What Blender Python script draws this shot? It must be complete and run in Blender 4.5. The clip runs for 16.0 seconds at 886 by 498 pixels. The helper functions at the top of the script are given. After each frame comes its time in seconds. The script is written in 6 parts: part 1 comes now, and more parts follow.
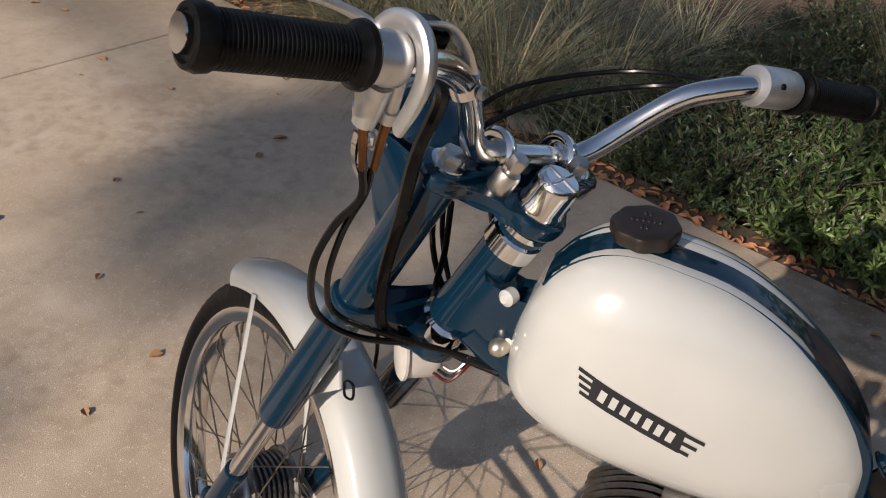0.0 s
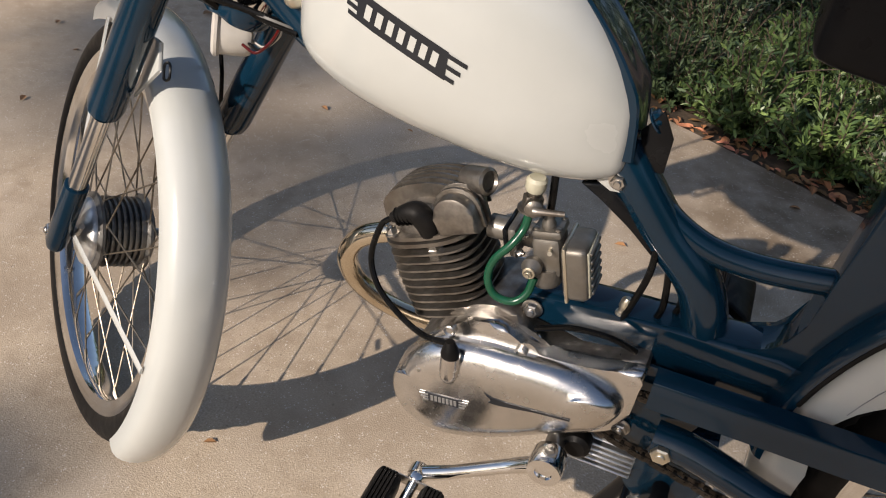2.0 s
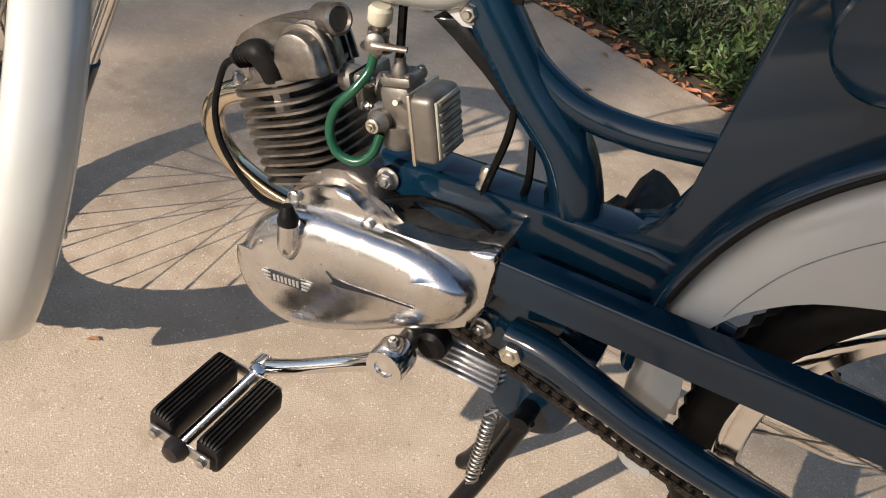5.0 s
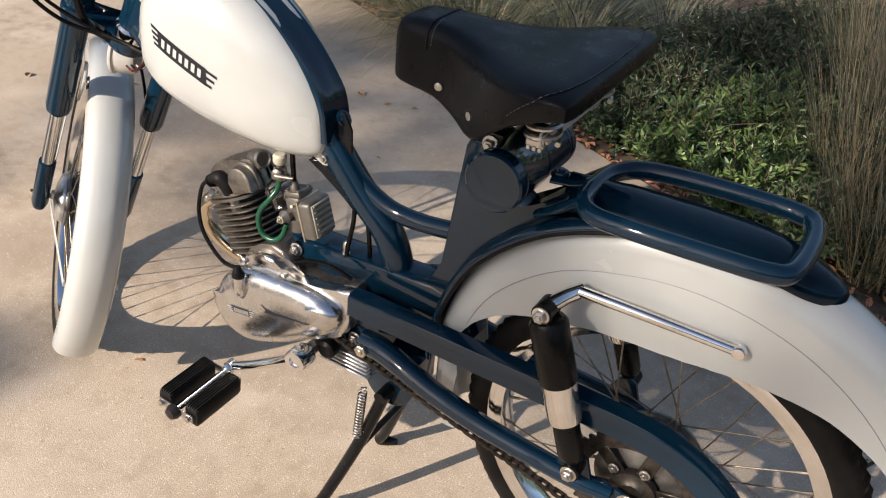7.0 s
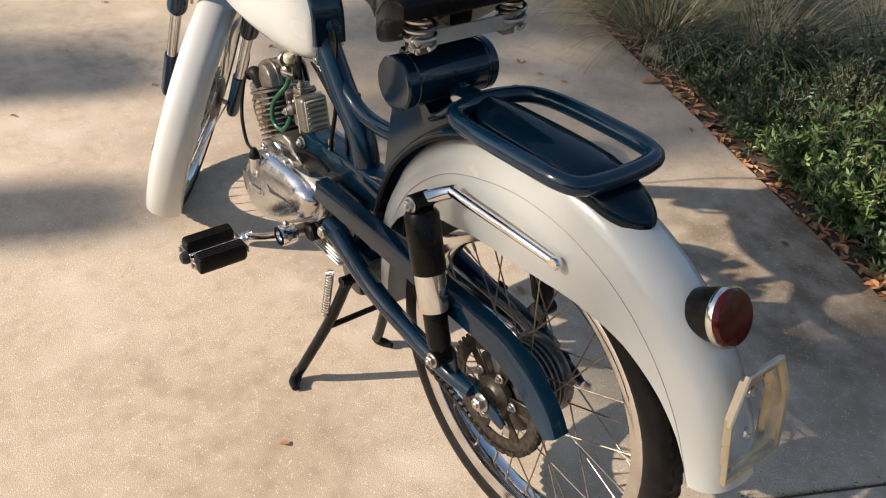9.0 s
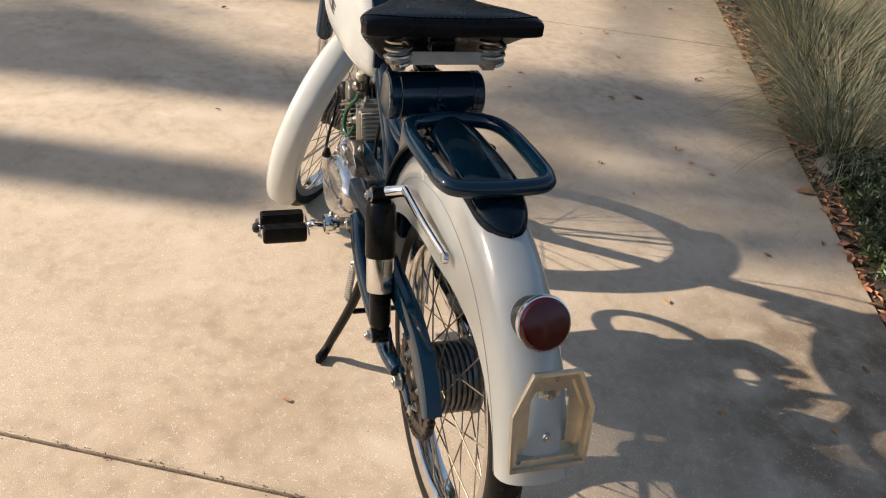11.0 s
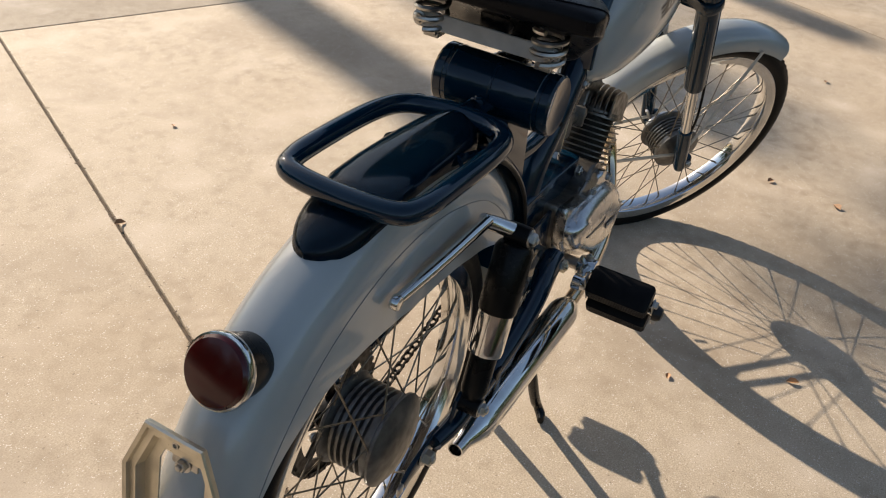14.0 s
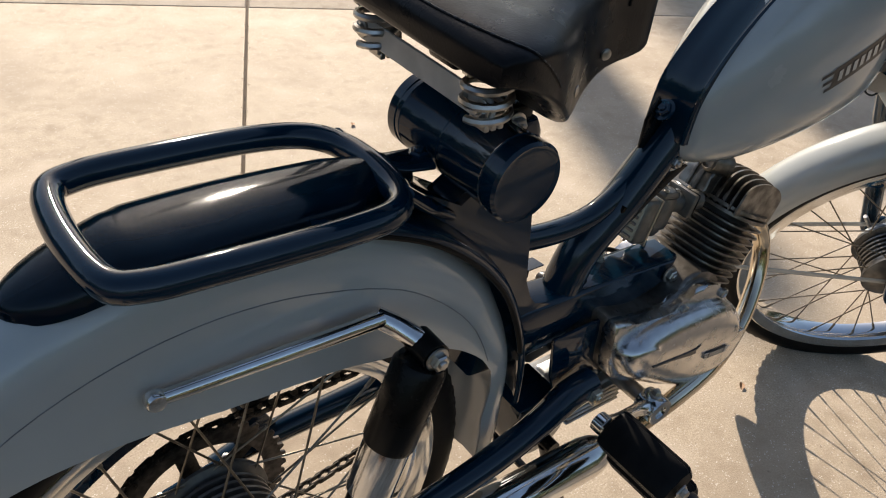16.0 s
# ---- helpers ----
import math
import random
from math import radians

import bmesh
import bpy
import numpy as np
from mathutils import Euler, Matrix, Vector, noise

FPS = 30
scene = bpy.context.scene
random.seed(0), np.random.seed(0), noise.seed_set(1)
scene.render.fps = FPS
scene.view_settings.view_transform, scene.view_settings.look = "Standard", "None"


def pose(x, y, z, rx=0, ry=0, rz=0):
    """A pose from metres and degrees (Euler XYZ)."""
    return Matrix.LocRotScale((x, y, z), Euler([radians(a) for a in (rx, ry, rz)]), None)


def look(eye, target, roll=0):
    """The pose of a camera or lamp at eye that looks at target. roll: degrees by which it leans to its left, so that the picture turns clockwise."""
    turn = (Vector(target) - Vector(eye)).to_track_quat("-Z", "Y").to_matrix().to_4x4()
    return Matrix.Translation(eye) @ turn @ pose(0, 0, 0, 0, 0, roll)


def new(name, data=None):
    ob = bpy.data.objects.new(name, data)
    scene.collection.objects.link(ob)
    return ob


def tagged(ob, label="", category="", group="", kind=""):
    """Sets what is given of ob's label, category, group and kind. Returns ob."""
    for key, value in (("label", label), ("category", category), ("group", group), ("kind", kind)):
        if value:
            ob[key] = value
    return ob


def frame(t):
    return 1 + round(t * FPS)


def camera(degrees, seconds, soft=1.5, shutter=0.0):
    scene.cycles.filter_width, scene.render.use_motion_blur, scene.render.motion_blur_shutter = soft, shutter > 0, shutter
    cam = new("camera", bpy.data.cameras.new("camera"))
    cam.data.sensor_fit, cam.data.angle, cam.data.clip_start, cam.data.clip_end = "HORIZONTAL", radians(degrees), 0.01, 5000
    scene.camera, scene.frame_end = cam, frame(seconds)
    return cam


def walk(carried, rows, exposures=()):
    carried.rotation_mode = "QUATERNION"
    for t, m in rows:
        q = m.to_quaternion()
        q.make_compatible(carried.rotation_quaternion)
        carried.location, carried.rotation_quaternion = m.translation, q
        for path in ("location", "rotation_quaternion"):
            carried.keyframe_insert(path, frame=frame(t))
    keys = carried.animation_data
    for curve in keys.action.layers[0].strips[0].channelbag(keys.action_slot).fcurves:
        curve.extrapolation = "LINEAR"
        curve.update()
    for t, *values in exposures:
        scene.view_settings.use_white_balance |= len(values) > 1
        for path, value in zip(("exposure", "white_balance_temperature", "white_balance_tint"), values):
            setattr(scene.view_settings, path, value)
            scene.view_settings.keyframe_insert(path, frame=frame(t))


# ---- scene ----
from mathutils.bvhtree import BVHTree

cam = camera(54.7, 16.0, soft=1.1)
PATH = [
    (0, (-0.349, -0.634, 1.284), (-0.835, 0.925, 0.131), 4.0),
    (0.5, (-0.268, -0.638, 1.233), (-0.804, 0.915, 0.093), 3.6),
    (1, (-0.217, -0.675, 1.176), (-0.734, 0.884, 0.035), 3.8),
    (1.5, (-0.136, -0.746, 1.122), (-0.615, 0.816, -0.033), 5.8),
    (2, (-0.071, -0.721, 1.051), (-0.559, 0.803, -0.148), 7.6),
    (2.5, (-0.025, -0.651, 0.938), (-0.588, 0.813, -0.303), 8.6),
    (3, (0.002, -0.601, 0.85), (-0.621, 0.85, -0.377), 8.1),
    (3.2, (0.022, -0.586, 0.824), (-0.643, 0.848, -0.403), 7.3),
    (5.3, (0.134, -0.633, 0.941), (-0.466, 0.847, -0.264), 10.1),
    (5.5, (0.147, -0.65, 0.995), (-0.47, 0.814, -0.219), 9.2),
    (6, (0.236, -0.708, 1.104), (-0.491, 0.749, -0.057), 6.9),
    (6.5, (0.389, -0.821, 1.171), (-0.368, 0.66, 0.062), 5.2),
    (7, (0.539, -0.874, 1.223), (-0.263, 0.581, 0.11), 5.1),
    (7.5, (0.676, -0.827, 1.232), (-0.26, 0.533, 0.104), 5.5),
    (8, (0.81, -0.763, 1.211), (-0.251, 0.474, 0.051), 5.8),
    (8.2, (0.85, -0.742, 1.208), (-0.24, 0.445, 0.023), 5.2),
    (10.3, (1.345, -0.546, 1.237), (-0.19, 0.184, 0.184), 6.2),
    (10.5, (1.387, -0.493, 1.233), (-0.179, 0.17, 0.18), 6.3),
    (11, (1.416, -0.403, 1.245), (-0.189, 0.179, 0.203), 6.9),
    (11.5, (1.399, -0.276, 1.236), (-0.234, 0.199, 0.184), 8.4),
    (12, (1.361, -0.149, 1.243), (-0.293, 0.16, 0.162), 8.5),
    (12.5, (1.343, 0.006, 1.231), (-0.331, 0.054, 0.137), 7.5),
    (13, (1.311, 0.224, 1.215), (-0.324, -0.109, 0.112), 7.1),
    (13.5, (1.229, 0.314, 1.18), (-0.33, -0.254, 0.063), 7.1),
    (14, (1.077, 0.377, 1.164), (-0.417, -0.309, 0.025), 7.6),
    (14.5, (0.967, 0.4, 1.161), (-0.444, -0.393, -0.014), 8.8),
    (15, (0.831, 0.451, 1.131), (-0.445, -0.524, -0.061), 8.4),
    (15.5, (0.697, 0.486, 1.105), (-0.435, -0.657, -0.084), 8.2),
    (16, (0.607, 0.509, 1.097), (-0.449, -0.723, -0.072), 7.2),
]
walk(cam, [(t, look(eye, target, roll)) for t, eye, target, roll in PATH],
     [(0.0, 0.38, 6850, 17), (1.5, 0.42, 6700, 14), (3.0, 0.78, 6900, 15), (5.5, 0.86, 6750, 14), (6.5, 0.86, 6650, 15), (8.0, 1.08, 6750, 13), (11.0, 1.05, 7150, 13), (12.5, 0.90, 7200, 13), (14.0, 0.85, 7000, 11), (16.0, 0.91, 6850, 11)])

# ---- daylight ----
SUN_AZ = math.atan2(-0.92, -0.39)
SUN_EL = radians(28.5)
to_sun = Vector((math.cos(SUN_AZ) * math.cos(SUN_EL), math.sin(SUN_AZ) * math.cos(SUN_EL), math.sin(SUN_EL)))
world = bpy.data.worlds.new("daylight")
scene.world = world
world.use_nodes = True
wn = world.node_tree.nodes
sky = wn.new("ShaderNodeTexSky")
sky.sky_type = "NISHITA"
sky.sun_disc = False
sky.sun_elevation = SUN_EL
sky.sun_rotation = math.pi / 2 - SUN_AZ
sky.air_density, sky.dust_density, sky.ozone_density = 1.05, 1.0, 1.0
wn["Background"].inputs["Strength"].default_value = 0.084
world.node_tree.links.new(sky.outputs["Color"], wn["Background"].inputs["Color"])
sun_data = bpy.data.lights.new("sun", "SUN")
sun_data.energy, sun_data.angle, sun_data.color = 4.35, radians(0.53), (1.0, 0.918, 0.815)
sun = new("sun", sun_data)
sun.matrix_world = look(to_sun * 20, (0, 0, 0))


# ---- materials ----
def mat(name, base, rough=0.5, metal=0.0, base2=None, scale=30.0, detail=6.0, bump=0.0, bump_scale=None, rough2=None, coat=0.0,
        big=None, big_scale=3.0, spec=0.5, island=0.0, objrand=0.0, dist=0.002):
    """A surface: two base colours mixed by fine noise, a third by large noise, relief, and gloss."""
    m = bpy.data.materials.new(name)
    m.use_nodes = True
    nt = m.node_tree
    n, l = nt.nodes, nt.links
    b = n["Principled BSDF"]
    b.inputs["Roughness"].default_value = rough
    b.inputs["Metallic"].default_value = metal
    b.inputs["Specular IOR Level"].default_value = spec
    b.inputs["Coat Weight"].default_value = coat
    b.inputs["Coat Roughness"].default_value = 0.04
    tc = n.new("ShaderNodeTexCoord")
    fine = n.new("ShaderNodeTexNoise")
    fine.inputs["Scale"].default_value = scale
    fine.inputs["Detail"].default_value = detail
    l.new(tc.outputs["Object"], fine.inputs["Vector"])
    col = n.new("ShaderNodeMix")
    col.data_type = "RGBA"
    ramp = n.new("ShaderNodeMapRange")
    ramp.inputs["From Min"].default_value, ramp.inputs["From Max"].default_value = 0.35, 0.65
    l.new(fine.outputs["Fac"], ramp.inputs["Value"])
    l.new(ramp.outputs["Result"], col.inputs["Factor"])
    col.inputs[6].default_value = (*base, 1)
    col.inputs[7].default_value = (*(base2 or [c * 0.85 for c in base]), 1)
    out = col.outputs[2]
    if big:
        wide = n.new("ShaderNodeTexNoise")
        wide.inputs["Scale"].default_value = big_scale
        wide.inputs["Detail"].default_value = 4.0
        l.new(tc.outputs["Object"], wide.inputs["Vector"])
        r2 = n.new("ShaderNodeMapRange")
        r2.inputs["From Min"].default_value, r2.inputs["From Max"].default_value = 0.45, 0.7
        l.new(wide.outputs["Fac"], r2.inputs["Value"])
        c2 = n.new("ShaderNodeMix")
        c2.data_type = "RGBA"
        l.new(r2.outputs["Result"], c2.inputs["Factor"])
        l.new(out, c2.inputs[6])
        c2.inputs[7].default_value = (*big, 1)
        out = c2.outputs[2]
    if island or objrand:
        src = n.new("ShaderNodeNewGeometry" if island else "ShaderNodeObjectInfo")
        hsv = n.new("ShaderNodeHueSaturation")
        mr = n.new("ShaderNodeMapRange")
        k = island or objrand
        mr.inputs["To Min"].default_value, mr.inputs["To Max"].default_value = 1 - k, 1 + k
        l.new(src.outputs["Random Per Island" if island else "Random"], mr.inputs["Value"])
        l.new(mr.outputs["Result"], hsv.inputs["Value"])
        mh = n.new("ShaderNodeMapRange")
        mh.inputs["To Min"].default_value, mh.inputs["To Max"].default_value = 0.5 + 0.04 * k, 0.5 - 0.04 * k
        l.new(src.outputs["Random Per Island" if island else "Random"], mh.inputs["Value"])
        l.new(mh.outputs["Result"], hsv.inputs["Hue"])
        l.new(out, hsv.inputs["Color"])
        out = hsv.outputs["Color"]
    l.new(out, b.inputs["Base Color"])
    if rough2 is not None:
        rr = n.new("ShaderNodeMapRange")
        rr.inputs["From Min"].default_value, rr.inputs["From Max"].default_value = 0.3, 0.7
        rr.inputs["To Min"].default_value, rr.inputs["To Max"].default_value = rough, rough2
        l.new(fine.outputs["Fac"], rr.inputs["Value"])
        l.new(rr.outputs["Result"], b.inputs["Roughness"])
    if bump:
        bt = fine
        if bump_scale:
            bt = n.new("ShaderNodeTexNoise")
            bt.inputs["Scale"].default_value = bump_scale
            bt.inputs["Detail"].default_value = 5.0
            l.new(tc.outputs["Object"], bt.inputs["Vector"])
        bp = n.new("ShaderNodeBump")
        bp.inputs["Strength"].default_value = bump
        bp.inputs["Distance"].default_value = dist
        l.new(bt.outputs["Fac"], bp.inputs["Height"])
        l.new(bp.outputs["Normal"], b.inputs["Normal"])
    return m


WHITE = mat("cream_white_paint", (0.432, 0.443, 0.424), 0.12, base2=(0.402, 0.412, 0.393), scale=9, rough2=0.28, coat=0.6, bump=0.012, bump_scale=14)
BLUE = mat("petrol_blue_paint", (0.0021, 0.0180, 0.037), 0.045, base2=(0.0018, 0.0155, 0.031), scale=12, rough2=0.11, spec=0.47, bump=0.03, bump_scale=45)
CHROME = mat("chrome", (0.80, 0.80, 0.80), 0.06, 1.0, base2=(0.74, 0.73, 0.71), scale=40, rough2=0.14, big=(0.62, 0.60, 0.56), big_scale=14)
TINTED = mat("heat_tinted_chrome", (0.70, 0.63, 0.51), 0.08, 1.0, base2=(0.58, 0.48, 0.35), scale=14, rough2=0.18)
STEEL = mat("plated_steel", (0.55, 0.53, 0.50), 0.28, 1.0, base2=(0.40, 0.38, 0.35), scale=60, rough2=0.42, bump=0.05)
POLISH = mat("polished_aluminium", (0.66, 0.65, 0.64), 0.17, 1.0, base2=(0.56, 0.55, 0.54), scale=60, rough2=0.30, bump=0.05, bump_scale=120, big=(0.54, 0.53, 0.51), big_scale=9)
CAST = mat("cast_aluminium", (0.31, 0.29, 0.26), 0.30, 0.9, base2=(0.16, 0.145, 0.13), scale=70, rough2=0.52, bump=0.25, bump_scale=260, big=(0.13, 0.11, 0.09), big_scale=22, dist=0.001)
# near-black barrel metal: the shade between the cylinder's fins, put into the colour
FIN_GAP = mat("sooty_iron", (0.050, 0.044, 0.038), 0.6, 0.5, base2=(0.028, 0.024, 0.020), scale=50, rough2=0.75, bump=0.2)
ZINC = mat("dull_zinc_casting", (0.25, 0.24, 0.22), 0.36, 0.75, base2=(0.17, 0.16, 0.145), scale=55, rough2=0.5, bump=0.15, bump_scale=200, big=(0.20, 0.18, 0.15), big_scale=30)
ALU = mat("brushed_aluminium", (0.62, 0.62, 0.61), 0.33, 0.9, base2=(0.54, 0.54, 0.53), scale=90, rough2=0.45)
HUB = mat("grey_hub_casting", (0.20, 0.195, 0.185), 0.36, 0.85, base2=(0.13, 0.125, 0.12), scale=60, rough2=0.5, bump=0.08)
RUBBER = mat("black_rubber", (0.006, 0.006, 0.006), 0.34, base2=(0.011, 0.010, 0.0095), scale=50, rough2=0.55, spec=0.10, bump=0.1, bump_scale=180)
GRIP = mat("black_grip_rubber", (0.003, 0.003, 0.003), 0.24, base2=(0.006, 0.006, 0.006), scale=60, rough2=0.4, spec=0.12, bump=0.1, bump_scale=300)
LEATHER = mat("black_leather", (0.006, 0.006, 0.007), 0.24, base2=(0.008, 0.008, 0.009), scale=40, rough2=0.38, spec=0.12, bump=0.22, bump_scale=420, dist=0.0008)
PLASTIC = mat("black_plastic", (0.004, 0.004, 0.004), 0.22, base2=(0.007, 0.007, 0.007), scale=30, rough2=0.34, spec=0.16, bump=0.03)
BAKELITE = mat("brown_black_bakelite", (0.010, 0.007, 0.006), 0.3, base2=(0.015, 0.011, 0.009), scale=40, rough2=0.45, spec=0.45)
CABLE = mat("cable_sheath", (0.003, 0.003, 0.003), 0.18, base2=(0.006, 0.006, 0.006), scale=50, rough2=0.3, spec=0.16)
COPPER = mat("bronze_ferrule", (0.22, 0.10, 0.042), 0.32, 1.0, base2=(0.13, 0.06, 0.03), scale=60, rough2=0.5)
BRASS = mat("gold_cadmium", (0.66, 0.61, 0.50), 0.26, 0.95, base2=(0.56, 0.51, 0.41), scale=40, rough2=0.45, bump=0.04)
CHAIN = mat("oily_chain_steel", (0.085, 0.075, 0.065), 0.36, 0.9, base2=(0.04, 0.035, 0.03), scale=120, rough2=0.6, objrand=0.3)
SPOKE = mat("dull_spoke_steel", (0.30, 0.26, 0.21), 0.4, 1.0, base2=(0.2, 0.17, 0.13), scale=90, rough2=0.55)
RED = mat("red_lens", (0.075, 0.003, 0.003), 0.14, base2=(0.055, 0.002, 0.002), scale=40)
GREEN = mat("green_fuel_hose", (0.006, 0.07, 0.034), 0.25, base2=(0.004, 0.055, 0.027), scale=40)
IVORY = mat("ivory_plastic", (0.46, 0.44, 0.34), 0.4, base2=(0.38, 0.36, 0.27), scale=40)
WHITEBAR = mat("grey_white_enamel", (0.47, 0.45, 0.41), 0.4, base2=(0.38, 0.36, 0.33), scale=40, rough2=0.5)
DECAL = mat("black_transfer", (0.01, 0.012, 0.016), 0.3, base2=(0.014, 0.016, 0.02), scale=40)
STITCH = mat("grey_thread", (0.10, 0.10, 0.10), 0.7, base2=(0.06, 0.06, 0.06), scale=80)
STRIPE = mat("grey_pinstripe", (0.22, 0.23, 0.24), 0.4, base2=(0.15, 0.16, 0.17), scale=60)
CHARCOAL = mat("dark_enamel", (0.003, 0.0035, 0.0045), 0.16, base2=(0.006, 0.0065, 0.0075), scale=40, rough2=0.3, spec=0.2)


def concrete_surface():
    """Sandy broom-finished concrete: grain, pale sand specks, dark pits, blotches and wide stains."""
    m = bpy.data.materials.new("sandy_concrete")
    m.use_nodes = True
    nt = m.node_tree
    n, l = nt.nodes, nt.links
    b = n["Principled BSDF"]
    b.inputs["Roughness"].default_value = 0.8
    b.inputs["Specular IOR Level"].default_value = 0.35
    tc = n.new("ShaderNodeTexCoord")

    def noise_map(scale, detail, lo, hi, a=0.0, z=1.0):
        t = n.new("ShaderNodeTexNoise")
        t.inputs["Scale"].default_value, t.inputs["Detail"].default_value = scale, detail
        l.new(tc.outputs["Object"], t.inputs["Vector"])
        r = n.new("ShaderNodeMapRange")
        for key, value in (("From Min", lo), ("From Max", hi), ("To Min", a), ("To Max", z)):
            r.inputs[key].default_value = value
        l.new(t.outputs["Fac"], r.inputs["Value"])
        return r.outputs["Result"]

    def over(colour, fac, top):
        mx = n.new("ShaderNodeMix")
        mx.data_type = "RGBA"
        l.new(fac, mx.inputs["Factor"])
        if isinstance(colour, tuple):
            mx.inputs[6].default_value = (*colour, 1)
        else:
            l.new(colour, mx.inputs[6])
        mx.inputs[7].default_value = (*top, 1)
        return mx.outputs[2]

    grain = noise_map(300, 6, 0.3, 0.7)
    col = over((0.560, 0.458, 0.342), grain, (0.355, 0.284, 0.206))
    col = over(col, noise_map(26, 8, 0.48, 0.76, 0, 0.65), (0.33, 0.255, 0.178))
    col = over(col, noise_map(6.5, 6, 0.52, 0.72, 0, 0.7), (0.58, 0.485, 0.385))
    col = over(col, noise_map(2.1, 7, 0.51, 0.68, 0, 0.8), (0.345, 0.27, 0.195))
    col = over(col, noise_map(0.8, 5, 0.52, 0.66, 0, 0.45), (0.40, 0.30, 0.20))
    stain = n.new("ShaderNodeMath")
    stain.operation = "MULTIPLY"
    l.new(noise_map(19, 9, 0.46, 0.70), stain.inputs[0])
    l.new(noise_map(1.3, 4, 0.44, 0.62, 0, 0.55), stain.inputs[1])
    col = over(col, stain.outputs[0], (0.25, 0.185, 0.125))
    # a wide round patch by the bed, blotchy and darker brown, fading outwards
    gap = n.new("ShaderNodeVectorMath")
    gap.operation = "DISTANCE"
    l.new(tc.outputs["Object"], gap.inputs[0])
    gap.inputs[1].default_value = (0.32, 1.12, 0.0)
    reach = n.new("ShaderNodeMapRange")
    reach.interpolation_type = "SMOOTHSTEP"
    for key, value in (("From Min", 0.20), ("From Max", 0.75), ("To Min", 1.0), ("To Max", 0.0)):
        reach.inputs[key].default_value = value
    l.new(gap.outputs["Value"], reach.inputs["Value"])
    patch_mask = n.new("ShaderNodeMath")
    patch_mask.operation = "MULTIPLY"
    l.new(reach.outputs["Result"], patch_mask.inputs[0])
    l.new(noise_map(9, 8, 0.36, 0.60, 0.25, 0.92), patch_mask.inputs[1])
    col = over(col, patch_mask.outputs[0], (0.175, 0.125, 0.078))
    col = over(col, noise_map(120, 3, 0.66, 0.72, 0, 0.8), (0.24, 0.185, 0.13))
    vor = n.new("ShaderNodeTexVoronoi")
    vor.inputs["Scale"].default_value = 210
    l.new(tc.outputs["Object"], vor.inputs["Vector"])
    sp = n.new("ShaderNodeMapRange")
    for key, value in (("From Min", 0.18), ("From Max", 0.30), ("To Min", 0.75), ("To Max", 0.0)):
        sp.inputs[key].default_value = value
    l.new(vor.outputs["Distance"], sp.inputs["Value"])
    mask = n.new("ShaderNodeMath")
    mask.operation = "MULTIPLY"
    l.new(sp.outputs["Result"], mask.inputs[0])
    l.new(noise_map(60, 3, 0.49, 0.58), mask.inputs[1])
    col = over(col, mask.outputs[0], (0.74, 0.68, 0.60))
    l.new(col, b.inputs["Base Color"])
    bp = n.new("ShaderNodeBump")
    bp.inputs["Strength"].default_value, bp.inputs["Distance"].default_value = 0.45, 0.0012
    l.new(noise_map(420, 8, 0.2, 0.8), bp.inputs["Height"])
    l.new(bp.outputs["Normal"], b.inputs["Normal"])
    return m


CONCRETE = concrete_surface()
JOINT = mat("joint_dirt", (0.11, 0.078, 0.050), 0.95, base2=(0.05, 0.036, 0.024), scale=60, bump=0.4)
SOIL = mat("brown_mulch_soil", (0.085, 0.055, 0.036), 0.95, base2=(0.045, 0.03, 0.02), scale=45, bump=0.9, bump_scale=60, big=(0.13, 0.085, 0.055), big_scale=2.5, dist=0.012)
LITTER = mat("dry_leaf", (0.46, 0.215, 0.095), 0.6, base2=(0.30, 0.145, 0.07), scale=40, island=0.5)
MULCH = mat("bark_chip", (0.17, 0.085, 0.05), 0.85, base2=(0.10, 0.055, 0.035), scale=60, island=0.5)
GRASS = mat("grey_green_grass", (0.20, 0.205, 0.125), 0.55, base2=(0.12, 0.135, 0.075), scale=20, island=0.6)
DRYGRASS = mat("straw_grass", (0.44, 0.35, 0.20), 0.55, base2=(0.27, 0.225, 0.125), scale=20, island=0.5)
LEAF = mat("rosemary_leaf", (0.080, 0.118, 0.050), 0.42, base2=(0.045, 0.075, 0.032), scale=30, island=0.5)
LEAF2 = mat("bright_shrub_leaf", (0.13, 0.20, 0.060), 0.42, base2=(0.075, 0.125, 0.040), scale=30, island=0.5)
TWIG = mat("brown_twig", (0.12, 0.085, 0.06), 0.8, base2=(0.08, 0.055, 0.04), scale=60)
BARK = mat("tree_bark", (0.16, 0.12, 0.09), 0.9, base2=(0.09, 0.07, 0.05), scale=18, bump=0.6)
ROCK = mat("grey_field_stone", (0.27, 0.24, 0.20), 0.85, base2=(0.2, 0.175, 0.145), scale=30, bump=0.5, bump_scale=50, dist=0.006)


# ---- shape helpers ----
def link(name, bm, material, m=None, sharp=38):
    me = bpy.data.meshes.new(name)
    bmesh.ops.recalc_face_normals(bm, faces=bm.faces)
    bm.to_mesh(me)
    bm.free()
    for p in me.polygons:
        p.use_smooth = True
    me.set_sharp_from_angle(angle=radians(sharp))
    me.materials.append(material)
    ob = new(name, me)
    if m is not None:
        ob.matrix_basis = m
    return ob


def part(name, bm, material, parent, label="", m=None, sharp=38):
    ob = link(name, bm, material, m, sharp)
    ob.parent = parent
    return tagged(ob, label=label)


def again(ob, parent, m):
    """The same mesh as another part."""
    o = new(ob.name.split(".")[0], ob.data)
    o.parent = parent
    o.matrix_basis = m
    return o


